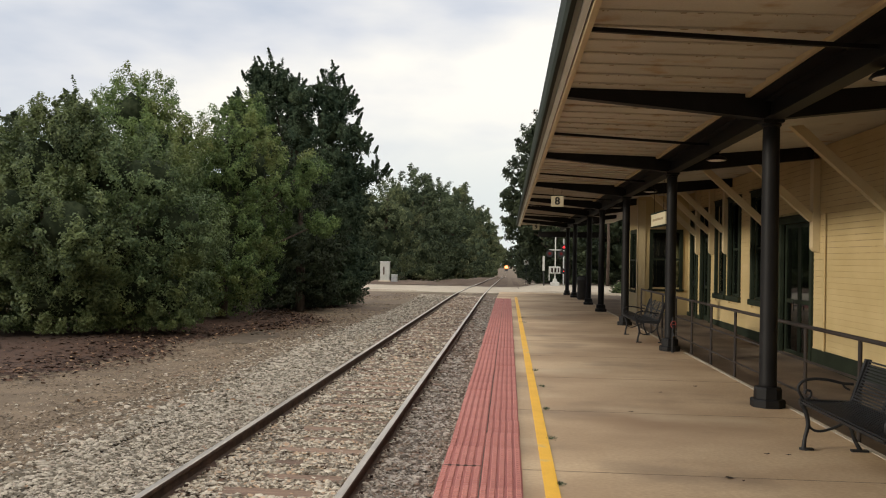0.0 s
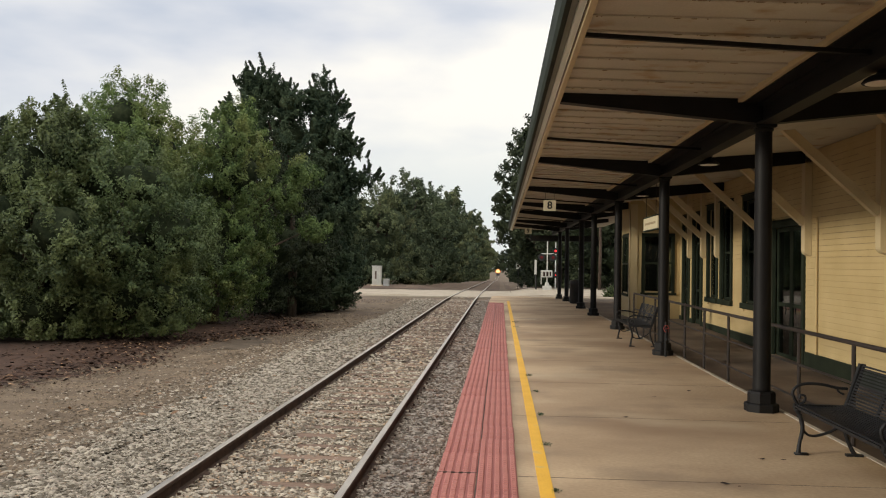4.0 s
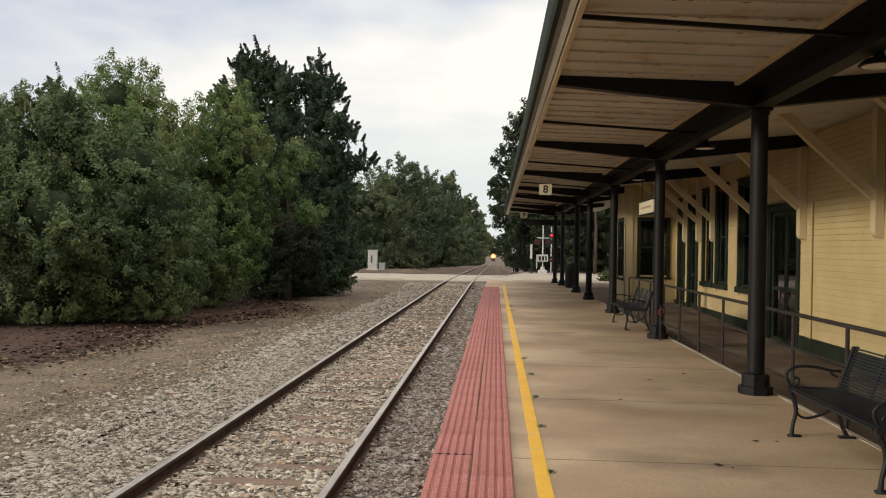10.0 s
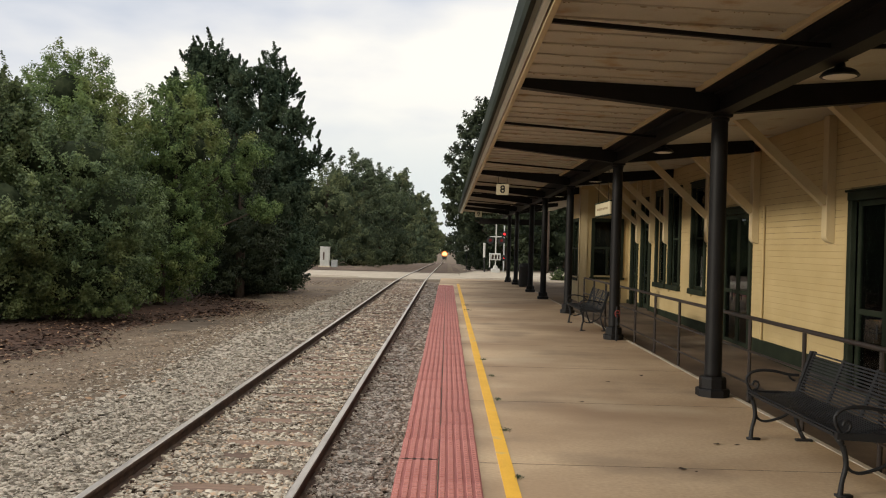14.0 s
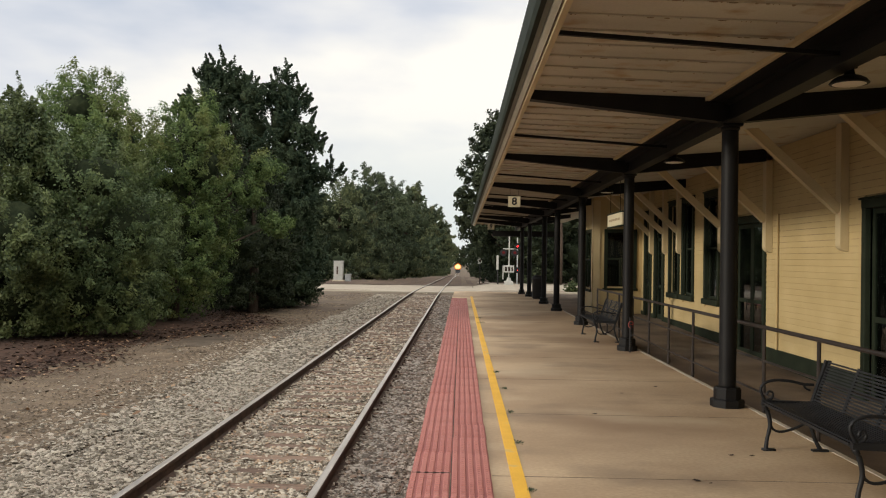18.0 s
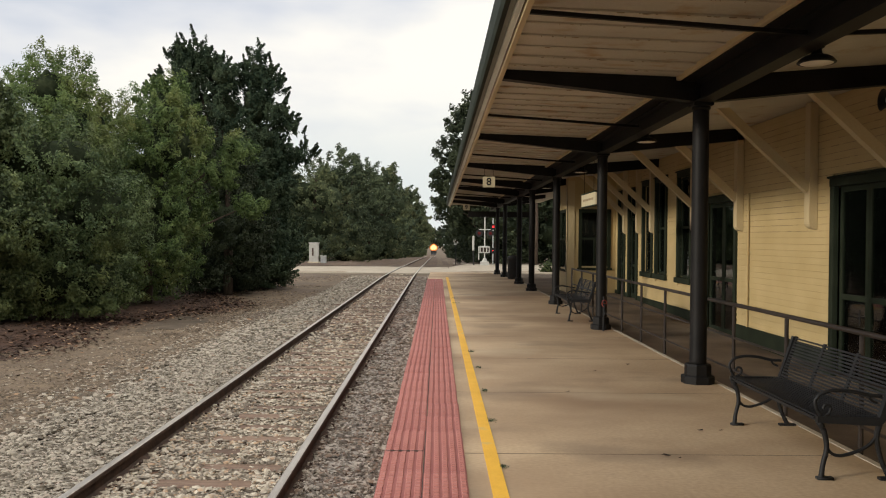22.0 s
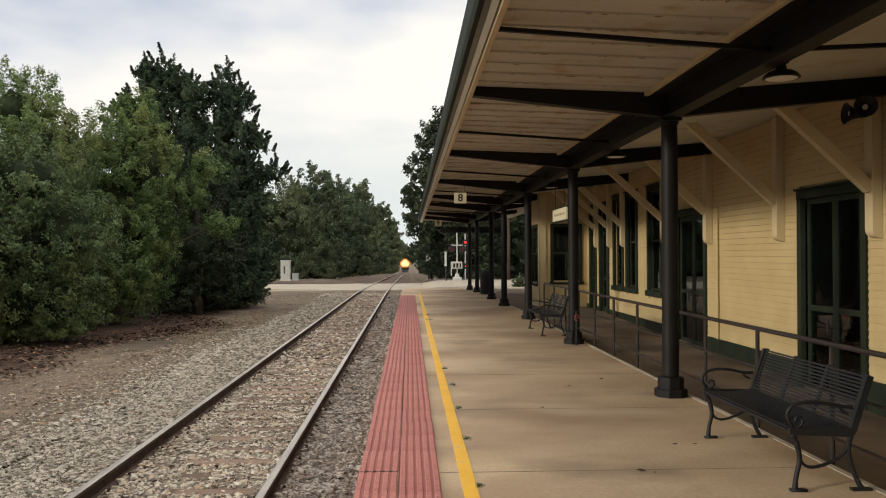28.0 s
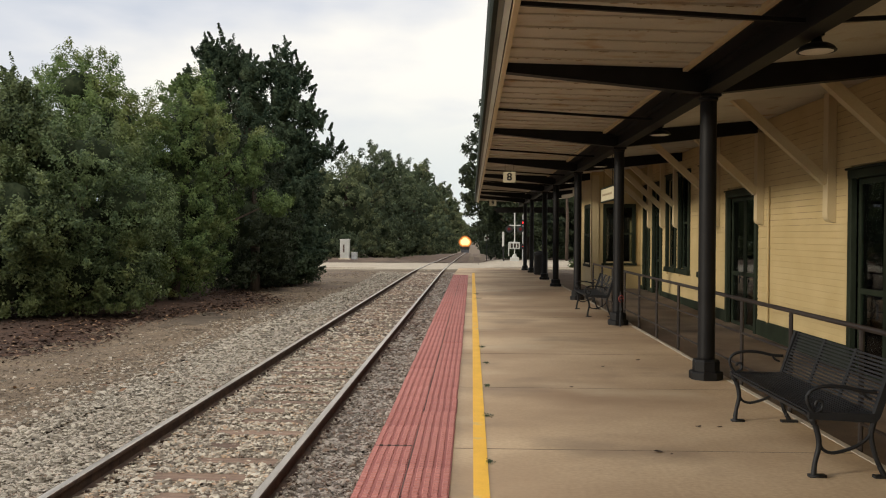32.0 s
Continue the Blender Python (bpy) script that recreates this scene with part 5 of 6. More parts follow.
def bush_edge(y):
    """Where the shaded mulch under the bushes ends, in x."""
    return -7.4 + 0.5 * math.sin(y * 0.55) + (0.9 if 20 < y < 30 else 0.0) * math.sin((y - 20) * math.pi / 10) + max(0, 17.5 - y) * -0.25


rng = np.random.default_rng(12)
py = rng.uniform(9, 36, 9000)
edge = np.array([bush_edge(v) for v in py])
px = edge - np.abs(rng.normal(0, 1.7, 9000)) + rng.normal(0, 0.35, 9000)
pts = np.stack([px, py, np.array([-0.515 + bumps(a, b) for a, b in zip(px, py)]) + rng.uniform(0, 0.03, 9000)], 1)
TAN = material("tan_leaf", (0.11, 0.060, 0.034), (0.27, 0.17, 0.10), 3, 0.9, rnd=0.7, island=True, bump=0)
flakes(16, pts[:1500] + np.array([0.3, 0.1, 0.012]), 0.045, TAN, "dry_leaves", "pale dry leaves scattered on the mulch", "leaves")
flakes(13, pts, 0.06, M["litter"], "fallen_leaves", "red-brown fallen leaves under the bushes", "leaves")
rng = np.random.default_rng(14)
pts = np.stack([rng.uniform(-6, -0.65, 420), rng.uniform(4.5, 28, 420), np.full(420, -0.40)], 1)
flakes(15, pts, 0.05, TAN, "scattered_leaves", "tan fallen leaves on the ballast", "leaves")

verts, faces, ys = [], [], [8 + 0.5 * i for i in range(60)]
for y in ys:
    for k in range(9):
        e = bush_edge(y) + 0.25 * noise.noise(Vector((y * 1.7, 0, 0)))
        x = e - k * (e + 17) / 8
        verts.append((x, y, -0.535 + 0.022 * min(k, 2) + bumps(x, y)))
for j in range(len(ys) - 1):
    for k in range(8):
        a = j * 9 + k
        faces.append((a, a + 9, a + 10, a + 1))
mulch = new("mulch", raw_mesh("mulch", verts, faces, M["litter"]))
tagged(mulch, "dark red-brown mulch under the bushes", "mulch", "", "structure")

# weeds at the yellow line, dark specks on the platform
for k, (x, y, r) in enumerate(((0.29, 7.52, 0.05), (0.31, 9.0, 0.035), (0.33, 10.6, 0.05), (0.30, 12.1, 0.045), (0.30, 21.3, 0.12), (0.28, 23.0, 0.10), (0.28, 6.0, 0.03))):
    tuft = thing("weed", "small dark green weed growing from the platform joint", "weed", (x - 0.015, y, 0.0), "weeds")
    bm = bmesh.new()
    rr = random.Random(40 + k)
    for i in range(44):
        cx, cy, a, s = rr.gauss(0, r * 0.4), rr.gauss(0, r * 0.9), rr.uniform(0, 6.28), rr.uniform(0.008, 0.022)
        dx, dy = math.cos(a) * s, math.sin(a) * s
        p = [bm.verts.new(q) for q in ((cx, cy, 0.003), (cx + dx * 0.5 - dy * 0.3, cy + dy * 0.5 + dx * 0.3, 0.012), (cx + dx, cy + dy, 0.02), (cx + dx * 0.5 + dy * 0.3, cy + dy * 0.5 - dx * 0.3, 0.012))]
        bm.faces.new(p)
    part("leaves", bm, M["leaf_wood"], tuft)
for x, y, r in ((1.19, 9.0, 0.03), (1.53, 6.36, 0.035), (2.06, 7.2, 0.035), (2.24, 7.22, 0.03), (1.75, 10.4, 0.03), (2.3, 11.0, 0.035), (1.62, 6.30, 0.015)):
    bit = thing("fallen_leaf", "dark dry leaf lying on the concrete platform", "leaf", (x, y, 0.002), "leaves on the platform")
    bm = bmesh.new()
    rr = random.Random(int(x * 100))
    ring = [bm.verts.new((r * rr.uniform(0.6, 1.1) * math.cos(i * 0.9), r * rr.uniform(0.5, 0.9) * math.sin(i * 0.9), rr.uniform(0.0, 0.012))) for i in range(7)]
    mid = bm.verts.new((0, 0, 0.008))
    for i in range(7):
        bm.faces.new((mid, ring[i], ring[(i + 1) % 7]))
    part("blade", bm, M["litter"], bit)

# a damp dark hollow in the dirt
verts, faces = [(-6.75, 20.8, -0.515 + bumps(-6.75, 20.8))], []
for i in range(28):
    a = 2 * math.pi * i / 28
    r = 1 + 0.35 * noise.noise(Vector((math.cos(a) * 1.5, math.sin(a) * 1.5, 9)))
    verts.append((-6.75 + 0.55 * r * math.cos(a), 20.8 + 2.2 * r * math.sin(a), -0.522 + bumps(-6.75 + 0.55 * r * math.cos(a), 20.8 + 2.2 * r * math.sin(a))))
    faces.append((0, 1 + i, 1 + (i + 1) % 28))
damp = new("damp_patch", raw_mesh("damp_patch", verts, faces, material("damp_dirt", (0.040, 0.029, 0.019), (0.098, 0.071, 0.047), 2.0, 0.95, fine=30, bump=0.4, relief=0.015)))
tagged(damp, "dark damp patch in the dirt beside the track", "dirt", "", "structure")


def leaf_bank(name, x0, x1, y0, y1, label):
    """A brown strip of fallen leaves with an uneven edge, lying on the ground."""
    nx, ny = 24, 6
    verts = [(x0 + (x1 - x0) * i / nx, y0 + (y1 - y0) * j / ny + (0.8 * noise.noise(Vector((i * 0.7, j, x0))) if j in (0, ny) else 0), ground_z(x0 + (x1 - x0) * i / nx, y0 + (y1 - y0) * j / ny) + 0.03) for j in range(ny + 1) for i in range(nx + 1)]
    faces = [(j * (nx + 1) + i, j * (nx + 1) + i + 1, (j + 1) * (nx + 1) + i + 1, (j + 1) * (nx + 1) + i) for j in range(ny) for i in range(nx)]
    tagged(new(name, raw_mesh(name, verts, faces, M["bank"])), label, "leaves", "", "structure")


far_bed = new("ballast_far", raw_mesh("ballast_far", [(x + (0.25 * noise.noise(Vector((y, x, 0)))), y, ground_z(TRACK_X, y) + 0.04) for y in range(67, 271, 3) for x in (-4.2, -0.2)],
                                      [(2 * i, 2 * i + 1, 2 * i + 3, 2 * i + 2) for i in range(67)], M["bank"]))
tagged(far_bed, "dark brown track bed running away from the crossing", "ballast", "", "structure")
leaf_bank("leaf_bank", -45, -5.0, 66.5, 84, "brown leaf litter on the bank past the road")
leaf_bank("leaf_bank", -30, -4.5, 84.5, 265, "brown leaf litter beside the track down the line")
leaf_bank("leaf_bank", 0.4, 24, 84.5, 265, "brown leaf litter under the woods down the line")
leaf_bank("leaf_bank", 1.2, 40, 66.5, 84, "brown leaf litter under the trees past the road")

# ---- trees and shrubs ----
def unit(v):
    return v / np.linalg.norm(v, axis=1, keepdims=True)


def blades(rng, p, face, size, slim=0.5, wild=0.55, up=0.3):
    """Leaves at the places p: folded four-cornered blades that mostly face along face."""
    n = len(p)
    nrm = unit(face + rng.normal(size=(n, 3)) * wild + np.array([0, 0, up]))
    u = unit(np.cross(nrm, rng.normal(size=(n, 3))))
    v = np.cross(nrm, u)
    s = size * rng.uniform(0.55, 1.35, n)[:, None]
    e, f = p + v * s * slim + nrm * s * 0.2, p - v * s * slim + nrm * s * 0.2
    verts = np.stack([p - u * s, e, p + u * s, f], 1).reshape(-1, 3)
    i = np.arange(n)[:, None] * 4
    return verts, np.concatenate([i + np.array([[0, 1, 2]]), i + np.array([[0, 2, 3]])])


def crown_points(rng, lobes, count, lo, hi):
    """Places between two depths of a crown made of lobes (x, y, z, rx, ry, rz), with the way out at each."""
    lobes = np.array(lobes, float)
    area = (lobes[:, 3] * lobes[:, 4] * lobes[:, 5]) ** 0.667
    share = np.maximum((count * area / area.sum()).astype(int), 14)
    pts, ways = [], []
    for i, (lobe, k) in enumerate(zip(lobes, share)):
        d = unit(rng.normal(size=(k, 3)))
        wob = np.array([1 + 0.25 * noise.noise(Vector((q[0] * 2.2 + i * 7, q[1] * 2.2, q[2] * 2.2))) for q in d])
        p = lobe[:3] + d * lobe[3:] * (rng.uniform(lo, hi, k) * wob)[:, None]
        inside = np.zeros(k, bool)
        for j, other in enumerate(lobes):
            if j != i:
                inside |= (((p - other[:3]) / other[3:]) ** 2).sum(1) < 0.6
        pts.append(p[~inside])
        ways.append(d[~inside])
    return np.concatenate(pts), np.concatenate(ways)


def plumes(rng, tip, out, length, r0, r1, rise, per):
    """Leafy twigs that end at the places tip: leaf places round each one's axis, and the way each leaf faces."""
    n = len(tip)
    way = unit(out * (1 - rise) + np.array([0, 0, rise]) + rng.normal(0, 0.2, (n, 3)))
    l = length * rng.uniform(0.55, 1.4, n)
    big = np.repeat(rng.uniform(0.7, 1.3, n), per)
    u = rng.uniform(0, 1, n * per) ** 0.75
    axis = np.repeat(tip, per, 0) - np.repeat(way * l[:, None], per, 0) * (1 - u)[:, None]
    d = unit(rng.normal(size=(n * per, 3)))
    r = (r0 + (r1 - r0) * u) * big * rng.uniform(0.3, 1.0, n * per)
    return axis + d * r[:, None], d * 0.6 + np.repeat(out, per, 0) * 0.8


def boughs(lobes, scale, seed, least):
    """A lumpy rounded mass in each lobe, coloured dark for the shade inside a crown."""
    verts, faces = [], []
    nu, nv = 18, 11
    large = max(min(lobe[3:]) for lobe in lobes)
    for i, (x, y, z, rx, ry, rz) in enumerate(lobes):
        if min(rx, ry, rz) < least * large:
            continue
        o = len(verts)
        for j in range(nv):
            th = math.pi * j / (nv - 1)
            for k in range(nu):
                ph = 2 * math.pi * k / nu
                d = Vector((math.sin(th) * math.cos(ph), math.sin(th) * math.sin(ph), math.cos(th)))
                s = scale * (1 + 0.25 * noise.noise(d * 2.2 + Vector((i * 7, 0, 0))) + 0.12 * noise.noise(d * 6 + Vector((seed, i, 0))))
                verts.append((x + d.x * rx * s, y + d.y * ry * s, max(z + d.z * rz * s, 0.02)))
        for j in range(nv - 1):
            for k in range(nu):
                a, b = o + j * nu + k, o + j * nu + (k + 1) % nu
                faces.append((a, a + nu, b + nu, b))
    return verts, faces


def tree(name, label, category, at, lobes, trunk_h, trunk_r, mat, seed, twigs, per, twig, leaf, group="", slim=0.6, inner=0.50, tops=(), low=0.12):
    """A trunk with limbs to each lobe of the crown; the crown is leafy twigs round a darker inner mass. twig: length, radius at root and tip, rise."""
    rng = np.random.default_rng(seed)
    ob = thing(name, label, category, at, group)
    tip, out = crown_points(rng, lobes, twigs, 0.74, 1.12)
    sets = [plumes(rng, tip, out, *twig, per)]
    for x, y, z, l, w in tops:
        sets.append(plumes(rng, np.array([(x, y, z)]), np.array([(0.0, -0.1, 1.0)]), l, w * 0.34, 0.03, 0.9, int(per * 1.6)))
        k = 12
        h, a = rng.uniform(0.25, 0.95, k), rng.uniform(0, 6.28, k)
        side = np.stack([np.cos(a), np.sin(a), np.full(k, 0.3)], 1)
        ends = np.array([(x, y, z)]) - np.array([(0, 0, 1.0)]) * (h * l)[:, None] + side * (w * (0.25 + 0.75 * h))[:, None]
        sets.append(plumes(rng, ends, unit(side), w * 0.8, w * 0.22, 0.03, 0.45, per))
    p = np.concatenate([q for q, _ in sets])
    face = np.concatenate([q for _, q in sets])
    keep = p[:, 2] > low
    v1, f1 = blades(rng, p[keep], face[keep], leaf, slim)
    crown = new("crown", raw_mesh("crown", v1, f1, mat))
    crown.parent = ob
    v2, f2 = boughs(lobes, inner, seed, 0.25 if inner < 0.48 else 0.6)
    mass = new("inner_mass", raw_mesh("inner_mass", v2, f2, M["crown_shade"]))
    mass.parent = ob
    bm = bmesh.new()
    tube(bm, [(0, 0, -0.6), (0.05, 0, trunk_h * 0.3), (-0.04, 0.05, trunk_h * 0.65), (0.03, 0, trunk_h)], [trunk_r * 1.25, trunk_r, trunk_r * 0.7, trunk_r * 0.25], 9)
    for lobe in lobes:
        x, y, z = lobe[:3]
        s = min(max(z * 0.4, 0.3), trunk_h * 0.8)
        tube(bm, [(0, 0, s), (x * 0.5, y * 0.5, s + (z - s) * 0.6), (x, y, z)], [trunk_r * 0.5, trunk_r * 0.3, trunk_r * 0.08], 6)
    part("trunk", bm, M["bark"], ob, smooth=True)
    return ob


def bush(label, at, lobes, seed, mat="leaf", twigs=560, leaf=0.040, tops=(), trunk=3.6, twig=(0.50, 0.25, 0.12, 0.42)):
    tree("shrub_tree", label, "shrub", at, lobes, trunk, 0.16, M[mat], seed, int(twigs * 1.6), 100, twig, leaf * 1.05, "shrubs by the track", slim=0.52, tops=tops, inner=0.44)


BUSH = "large bushy green shrub tree over red leaf litter"
bush(BUSH, (-11.6, 20.0, -0.5), [(0, 0.5, 1.9, 2.0, 1.9, 2.0), (-0.45, 0, 4.2, 1.2, 1.3, 1.6), (0.5, 0.1, 4.8, 1.05, 1.1, 1.3), (-1.2, 0, 3.0, 1.2, 1.3, 1.4), (0.3, -0.2, 0.9, 1.7, 1.2, 1.0), (1.0, -0.9, 2.7, 1.3, 1.3, 1.3), (-0.3, -1.0, 3.0, 1.2, 1.2, 1.2)],
     1, "leaf_deep", 640, tops=[(-0.35, 0, 6.1, 1.5, 0.6), (0.5, 0, 6.5, 1.4, 0.6), (-0.9, 0, 5.5, 1.2, 0.6), (0.1, 0.1, 5.8, 1.0, 0.6), (-1.5, 0, 4.9, 1.0, 0.6), (0.9, 0, 5.9, 0.9, 0.6)])
bush("bushy green shrub tree with low spreading boughs", (-14.6, 21.0, -0.5), [(0, 0, 1.9, 2.4, 2.3, 2.0), (0.2, 0, 3.4, 1.6, 1.6, 1.3), (1.0, -1.2, 1.4, 1.9, 1.5, 1.3)], 2, "leaf_deep", 460)
bush("tall yellow-green shrub tree with a domed top", (-11.3, 24.0, -0.5), [(0, 0, 6.2, 1.35, 1.3, 1.3), (-0.9, 0, 4.6, 1.9, 1.9, 1.9), (0.9, 0, 5.1, 1.4, 1.5, 1.5), (0, 0, 2.2, 2.4, 2.2, 2.2)], 3, "leaf_olive", 700, trunk=5.0, twig=(0.42, 0.26, 0.14, 0.4))
bush("broad light green shrub tree at the edge of the mulch", (-10.0, 21.0, -0.5), [(0, 0.4, 1.9, 2.2, 2.0, 2.0), (0.6, -0.2, 4.0, 1.4, 1.6, 1.2), (-0.6, 0.0, 4.2, 1.3, 1.5, 1.3), (1.2, 0.2, 2.8, 1.3, 1.7, 1.3), (0.0, -0.9, 2.4, 1.5, 1.3, 1.2), (0.0, -0.1, 1.0, 1.6, 1.1, 1.0), (1.1, 0.2, 1.0, 1.1, 1.2, 1.0)], 9, "leaf", 640)
bush("broad green shrub tree beside the dark cedar", (-9.4, 26.4, -0.5), [(0.45, 0.3, 6.0, 1.05, 1.3, 1.4), (0.6, 0.3, 4.9, 1.5, 1.6, 1.6), (-1.2, 0, 4.6, 1.6, 1.6, 1.6), (-0.3, 0.2, 4.0, 1.7, 1.6, 1.7), (0.7, 0.3, 3.0, 1.4, 1.6, 1.5), (0, 0, 2.2, 1.9, 2.0, 2.0), (2.7, 0.6, 5.0, 0.75, 0.8, 0.55), (3.1, 0.8, 3.2, 0.65, 0.7, 0.45), (2.1, 0.4, 4.2, 0.8, 0.8, 0.6)], 4, "leaf_olive", 680, 0.044,
     tops=[(0.1, 0.3, 7.3, 1.1, 0.7), (0.7, 0.3, 7.2, 1.0, 0.7), (-1.5, 0, 6.4, 0.8, 0.6)], trunk=5.2)
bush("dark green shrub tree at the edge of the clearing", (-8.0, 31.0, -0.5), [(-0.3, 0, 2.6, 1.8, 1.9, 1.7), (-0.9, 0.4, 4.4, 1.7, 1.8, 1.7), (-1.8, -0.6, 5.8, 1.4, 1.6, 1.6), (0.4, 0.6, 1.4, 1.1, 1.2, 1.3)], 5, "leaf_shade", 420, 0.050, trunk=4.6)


def cedar(label, at, lobes, trunk, seed, twigs, tops):
    tree("cedar_tree", label, "tree", at, lobes, trunk, 0.2, M["leaf_dark"], seed, twigs, 140, (0.95, 0.29, 0.06, 0.42), 0.064, slim=0.45, tops=tops, inner=0.45)


cedar("tall dark cedar tree with two ragged pointed tops", (-9.2, 35.0, -0.5),
      [(0.1, 0, 2.2, 2.8, 2.5, 2.3), (0, 0, 4.8, 2.5, 2.3, 2.5), (-1.5, 0, 6.4, 1.6, 1.5, 1.8), (-1.5, 0, 8.3, 1.15, 1.2, 1.5), (-1.4, 0, 9.5, 0.75, 0.8, 0.9), (1.3, 0, 7.5, 1.05, 1.1, 1.5), (1.35, 0, 8.9, 0.65, 0.7, 1.0), (0, 0, 7.3, 1.5, 1.4, 1.5), (1.7, 0, 6.0, 1.1, 1.3, 1.5), (2.1, 0, 4.2, 1.0, 1.3, 1.5), (1.9, -0.4, 1.8, 1.5, 1.7, 1.7), (2.3, -0.2, 7.2, 0.7, 0.8, 0.40), (2.8, -0.2, 5.7, 0.75, 0.8, 0.36), (0.1, -0.6, 8.7, 0.9, 0.8, 0.8), (-2.6, 0, 7.8, 0.8, 0.8, 0.9), (-0.6, 0, 9.3, 0.7, 0.7, 0.7)], 9.0, 6, 1450,
      [(-1.4, 0, 11.0, 1.6, 0.9), (-2.0, 0, 10.6, 1.4, 0.8), (-0.8, 0.2, 10.6, 1.4, 0.8), (1.35, 0.2, 10.5, 1.6, 0.9), (1.85, 0.2, 9.8, 1.3, 0.8), (0.75, 0.2, 9.8, 1.2, 0.8), (2.1, 0, 9.2, 1.2, 0.8), (2.6, 0, 8.0, 1.0, 0.8), (3.4, 0, 6.4, 0.9, 0.8), (-2.7, 0, 9.3, 1.2, 0.7), (0.0, 0, 9.9, 1.2, 0.8), (2.9, 0, 7.4, 0.8, 0.6)])
cedar("dark juniper reaching the ground at the edge of the clearing", (-7.35, 34.4, -0.5), [(0, 0, 1.5, 1.45, 1.5, 1.8), (-0.1, 0, 3.8, 1.2, 1.3, 2.0)], 4.6, 7, 300,
      [(0.3, 0, 6.3, 1.4, 0.7), (-0.5, 0, 6.6, 1.6, 0.7), (0.9, 0, 5.2, 1.2, 0.7)])
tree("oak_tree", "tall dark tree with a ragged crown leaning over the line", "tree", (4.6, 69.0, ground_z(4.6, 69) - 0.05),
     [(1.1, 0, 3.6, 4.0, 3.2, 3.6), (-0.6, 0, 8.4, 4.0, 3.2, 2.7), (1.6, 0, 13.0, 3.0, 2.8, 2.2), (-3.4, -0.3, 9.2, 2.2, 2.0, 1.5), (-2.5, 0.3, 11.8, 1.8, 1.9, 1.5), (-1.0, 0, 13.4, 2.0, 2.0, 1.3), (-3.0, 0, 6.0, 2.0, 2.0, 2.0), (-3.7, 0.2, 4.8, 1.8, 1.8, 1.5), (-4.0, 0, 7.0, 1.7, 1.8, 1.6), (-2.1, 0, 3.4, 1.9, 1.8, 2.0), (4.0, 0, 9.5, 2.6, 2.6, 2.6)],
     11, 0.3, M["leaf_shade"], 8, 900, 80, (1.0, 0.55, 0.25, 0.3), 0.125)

# low fill, coloured dark for the shaded hollows between the shrubs
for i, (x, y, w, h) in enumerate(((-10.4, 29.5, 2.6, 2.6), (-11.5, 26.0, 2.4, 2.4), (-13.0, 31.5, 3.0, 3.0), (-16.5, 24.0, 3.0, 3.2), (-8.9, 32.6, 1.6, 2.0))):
    tree("undergrowth", "undergrowth between the shrubs, coloured dark for the shade there", "shrub", (x, y, -0.55), [(0, 0, h * 0.42, w, 1.6, h * 0.58)], h * 0.8, 0.06, M["leaf_shade"], 180 + i, 150, 60, (0.5, 0.22, 0.08, 0.4), 0.045, "shrubs by the track")

# woods either side of the line, thinning out of sight with distance: x, y, height
FAR = [(-12.0, 80, 10.2), (-15.6, 82, 9.2), (-11.0, 95, 13.0), (-18, 92, 10.5), (-10.6, 106, 12.2), (-15, 112, 12), (-10.2, 121, 14.6), (-9.6, 142, 16.4), (-9.3, 172, 18.6), (-11, 218, 20), (-11, 265, 22.5),
       (-12, 330, 21), (-24, 74, 9.5), (-19, 72, 8.5), (-22, 96, 12), (-11.5, 420, 24), (-12, 560, 28), (-12.4, 450, 23), (-13.4, 540, 27), (-14.4, 660, 30), (-17, 480, 27),
       (9.2, 78, 12.6), (9.5, 69, 9.5), (5.6, 86, 13), (5.0, 100, 13.5), (5.9, 118, 14), (6.3, 142, 14.5), (6.7, 172, 15), (7.1, 210, 16), (7.6, 262, 17), (8.6, 340, 20), (10, 450, 24), (11.5, 600, 28),
       (14, 72, 9), (20, 70, 9), (27, 72, 10), (35, 76, 11), (-32, 78, 10), (-42, 84, 12), (-19, 815, 42), (-30, 830, 46), (4, 1150, 30), (-14, 1200, 34), (24, 1180, 36), (-5, 1170, 28), (12, 1165, 34), (-1, 1200, 30), (-22, 1160, 36)]
# unseen trees added beside and behind the view to block low sky light
SKY_SCREEN = [(-27 - 3 * (i % 2), 14 - 6.5 * i, 4.6 + 0.5 * (i % 3)) for i in range(9)] + [(-22, 30, 8), (-24, 38, 9)] + [(-20 + 7 * i, -46 - 3 * (i % 2), 11) for i in range(6)]
FORMS = ([(0, 0, 3.2, 3.2, 3.2, 3.1), (-1.2, 0.4, 6.2, 2.5, 2.5, 2.3), (1.3, -0.3, 5.8, 2.3, 2.3, 2.2), (0.2, 0, 8.0, 1.7, 1.7, 1.6)],
         [(0, 0, 2.6, 2.9, 2.9, 2.6), (0.8, 0.4, 5.4, 2.7, 2.7, 2.4), (-1.5, -0.3, 5.0, 2.0, 2.0, 2.2), (-0.5, 0, 7.6, 2.1, 2.1, 1.9), (0.9, 0.2, 8.6, 1.2, 1.2, 1.2)],
         [(0, 0, 3.0, 2.7, 2.7, 3.0), (-0.6, 0, 6.6, 2.3, 2.3, 2.4), (0.9, 0.5, 7.4, 1.5, 1.5, 1.8), (-0.4, 0.2, 8.9, 1.0, 1.0, 1.0)])
TINTS = ("leaf_far", "leaf_wood", "leaf_wood", "leaf_far", "leaf_wood", "leaf_far", "leaf_wood")
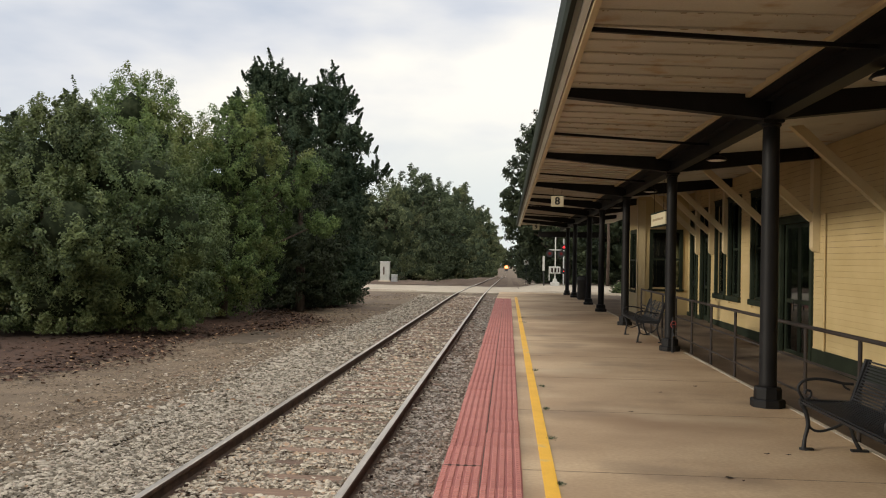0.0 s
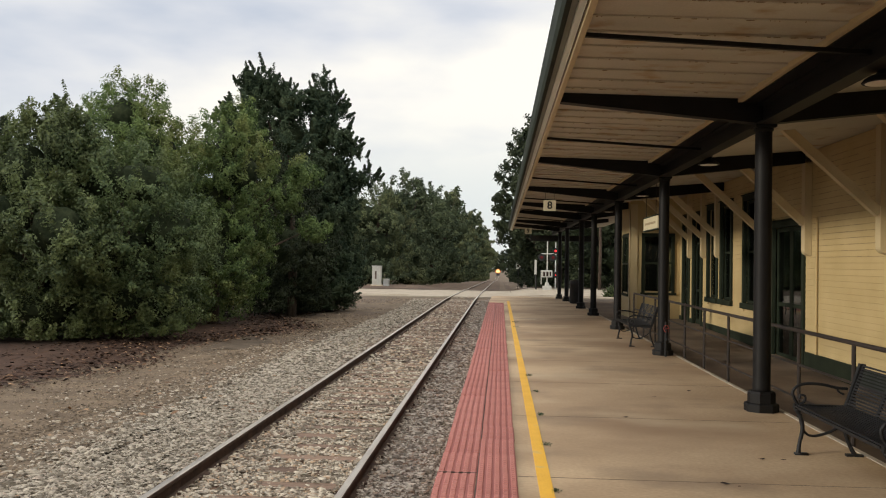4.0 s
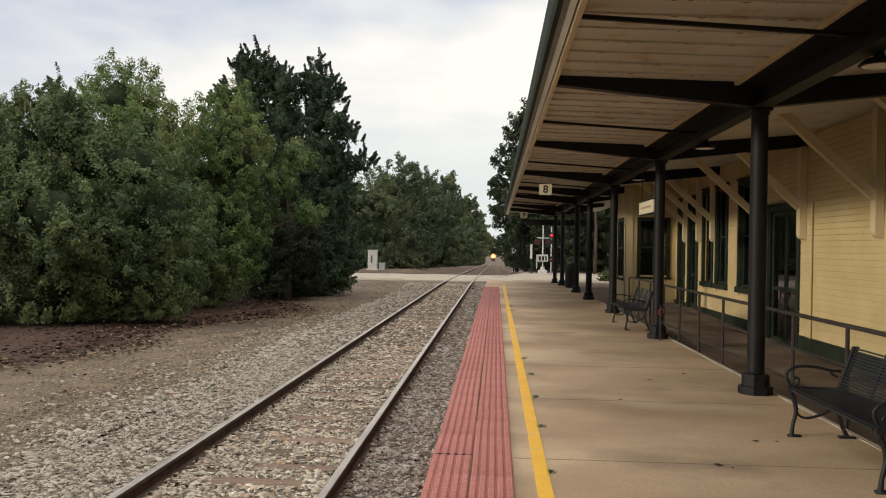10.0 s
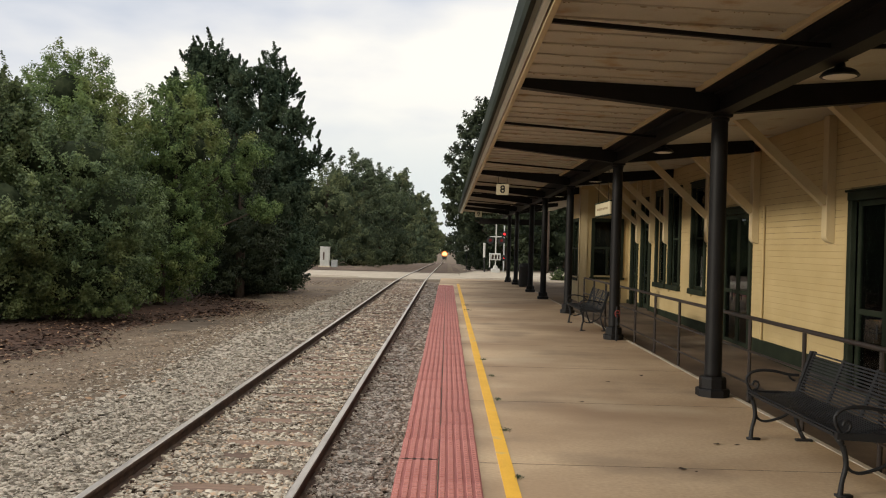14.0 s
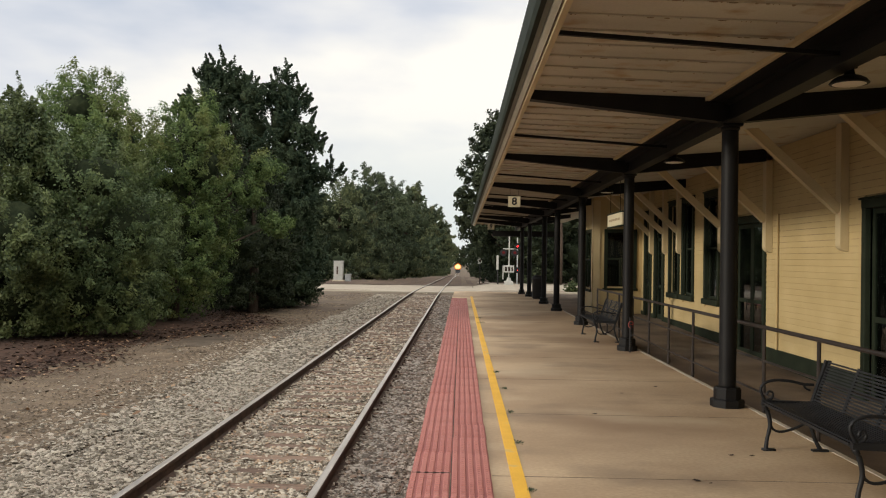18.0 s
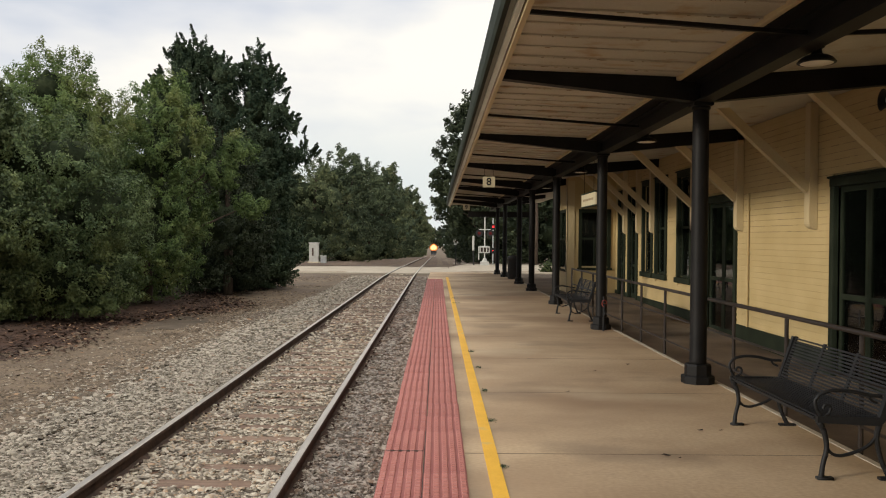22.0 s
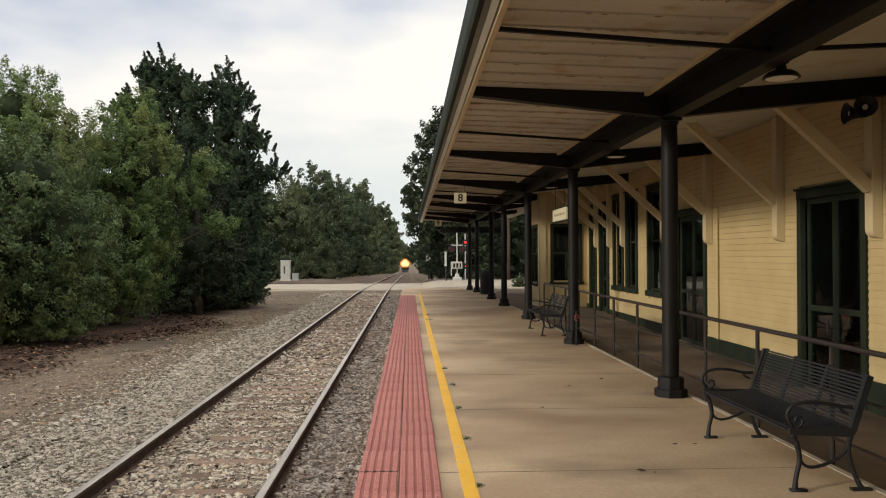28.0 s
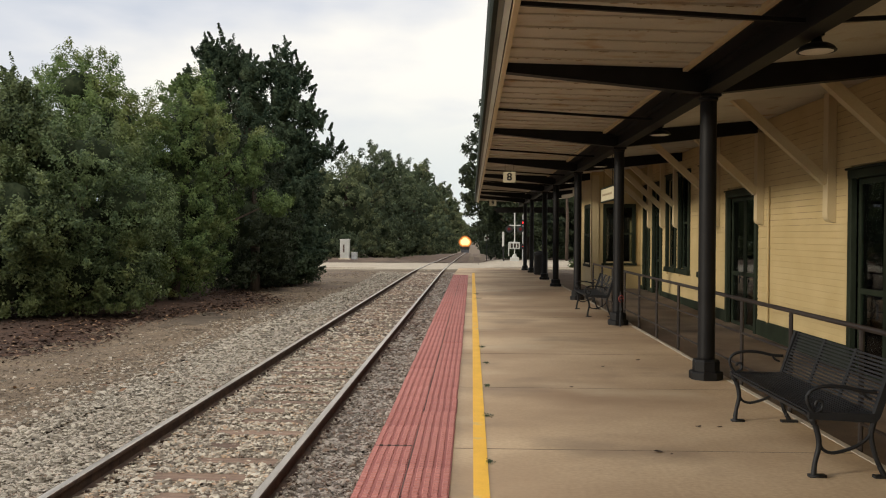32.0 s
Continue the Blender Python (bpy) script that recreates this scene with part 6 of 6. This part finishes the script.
# trees right of the line carry their shade in a darker leaf colour
for i, (x, y, h) in enumerate(FAR + SKY_SCREEN):
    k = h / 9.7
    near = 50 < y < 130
    # past 300 m the paler leaf colour stands for haze
    tree("far_tree", "tall dark green tree along the railway, some unseen to block low skylight", "tree", (x, y, ground_z(x, y) - 0.05), [tuple(v * k for v in lobe) for lobe in FORMS[i % 3]],
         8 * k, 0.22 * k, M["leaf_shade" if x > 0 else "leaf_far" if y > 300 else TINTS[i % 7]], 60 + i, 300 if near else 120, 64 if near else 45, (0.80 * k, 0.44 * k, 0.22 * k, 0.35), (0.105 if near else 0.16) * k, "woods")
# low undergrowth closing the foot of the woods
for i, (x, y, w, h) in enumerate(((-15, 76, 4, 2.2), (-21, 73, 4, 2.4), (-12.5, 76.5, 3.2, 2.8), (-9.5, 84, 2.5, 1.8), (-9.0, 98, 2.5, 2.2), (-29, 74, 5, 2.6), (-9.0, 122, 3, 3), (-8.8, 145, 3, 3), (5.2, 80, 2.0, 1.8), (4.6, 92, 1.8, 2.0), (7, 74, 3, 2.0), (13, 68, 4, 2.4), (19, 67, 4, 2.4), (26, 68, 4, 2.6), (4.9, 108, 2.2, 2.6), (5.2, 132, 2.4, 3.0),
                                  (-9.0, 190, 3.6, 4.5), (-9.0, 240, 4, 5.5), (-9.2, 300, 4.6, 6.5), (-9.4, 380, 5, 7), (4.8, 160, 2.6, 4), (5.4, 200, 3, 4.6), (6.0, 250, 3.4, 5.5), (6.8, 310, 4, 6.5), (7.6, 390, 4.6, 7))):
    k = max(1.0, y / 120)
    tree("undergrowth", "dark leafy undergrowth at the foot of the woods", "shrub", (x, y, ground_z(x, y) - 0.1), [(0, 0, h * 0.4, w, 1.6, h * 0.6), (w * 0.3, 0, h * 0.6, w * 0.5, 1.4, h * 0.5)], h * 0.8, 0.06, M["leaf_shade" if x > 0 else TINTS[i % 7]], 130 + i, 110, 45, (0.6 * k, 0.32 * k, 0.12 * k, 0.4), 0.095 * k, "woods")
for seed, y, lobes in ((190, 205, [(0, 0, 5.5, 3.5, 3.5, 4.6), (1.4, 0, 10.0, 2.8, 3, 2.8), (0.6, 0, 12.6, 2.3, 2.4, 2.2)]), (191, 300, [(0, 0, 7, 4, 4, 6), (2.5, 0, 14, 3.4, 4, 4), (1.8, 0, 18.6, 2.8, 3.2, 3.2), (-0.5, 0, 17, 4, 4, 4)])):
    tree("far_tree", "tall green tree leaning towards the line, haze put into its pale leaf", "tree", (-9.5, y, ground_z(-9.5, y) - 0.05), lobes, lobes[-1][2], 0.3, M["leaf_far"], seed, 150, 45, (1.5, 0.8, 0.4, 0.35), 0.28, "woods")
tree("round_shrub", "small round clipped shrub past the platform", "shrub", (6.4, 50.0, -0.5), [(0, 0, 0.42, 0.45, 0.45, 0.42)], 0.5, 0.03, M["leaf_deep"], 160, 160, 30, (0.14, 0.06, 0.04, 0.3), 0.03, low=0.02)
tree("pine_tree", "tall pine with a bare red-brown trunk past the platform", "tree", (7.3, 63.5, ground_z(7.3, 63.5) - 0.1), [(0, 0, 9.5, 2.6, 2.6, 2.2), (0.4, 0, 11.8, 1.8, 1.8, 1.6)], 11, 0.11, M["leaf_dark"], 161, 180, 60, (0.9, 0.35, 0.12, 0.4), 0.10, slim=0.25, inner=0.4)

# ---- the train ----
TRAIN = [(t, 780.0 - 15.5 * t) for t in (0, 4, 8, 12, 16, 20, 24, 28, 32)]


def locomotive():
    loco = thing("locomotive", "dark locomotive with glowing headlamps far down the line", "train", (TRACK_X, TRAIN[0][1], RAIL_Z + grade(TRAIN[0][1])))
    face = Matrix.Rotation(radians(90), 3, "X")
    bm = bmesh.new()
    prism(bm, [(-0.2, 1.25), (18.5, 1.25), (18.5, 1.55), (-0.2, 1.55)], "x", -1.5, 1.5)
    part("frame", bm, M["engine"], loco)
    bm = bmesh.new()
    prism(bm, [(1.5, 1.56), (18.2, 1.56), (18.2, 4.35), (4.0, 4.35), (4.0, 4.65), (1.9, 4.65), (1.5, 4.3)], "x", -1.48, 1.48)
    part("body", bm, M["engine"], loco)
    bm = bmesh.new()
    prism(bm, [(0.0, 1.56), (1.49, 1.56), (1.49, 3.15), (0.25, 3.0), (0.0, 2.7)], "x", -1.1, 1.1)
    part("nose", bm, M["engine"], loco)
    bm = bmesh.new()
    prism(bm, [(-0.55, 0.25), (0.1, 0.25), (0.1, 1.24), (-0.15, 1.24)], "x", -1.35, 1.35)
    part("pilot", bm, M["engine"], loco)
    for x in (-0.75, 0.75):
        bm = bmesh.new()
        box(bm, x - 0.45, x + 0.45, 1.46, 1.495, 3.3, 4.1)
        part("windscreen", bm, M["glass"], loco)
    # lamps oversized, with glowing discs added round them as glare
    for x, z, r in ((0, 4.30, 1.0), (-0.55, 3.85, 0.95), (0.55, 3.85, 0.95)):
        bm = bmesh.new()
        lathe(bm, [(r * 1.75, 0), (r * 1.75, 0.06)], 20, (x, -0.26, z), face)
        rim = part("reflector", bm, M["outer_glare"], loco, "amber disc standing for the glare round the headlamp")
        bm = bmesh.new()
        lathe(bm, [(r * 1.35, 0), (r * 1.35, 0.04)], 20, (x, -0.33, z), face)
        part("lamp_ring", bm, M["inner_glare"], rim, "bright amber ring standing for the headlamp's inner glare")
        bm = bmesh.new()
        lathe(bm, [(r, 0), (r, 0.1)], 20, (x, -0.40, z), face)
        part("headlamp", bm, M["head_glow"], rim, "glowing headlamp")
    for y in (2.4, 4.2, 6.0, 12.6, 14.4, 16.2):
        for x in (-0.76, 0.76):
            bm = bmesh.new()
            lathe(bm, [(0.5, -0.06), (0.5, 0.06)], 20, (x, y, 0.52), Matrix.Rotation(radians(90), 3, "Y"))
            part("wheel", bm, M["rail_side"], loco)
    return loco


engine = locomotive()


def motions():
    walk(engine, [(t, pose(TRACK_X, d, RAIL_Z + grade(d))) for t, d in TRAIN])


motions()
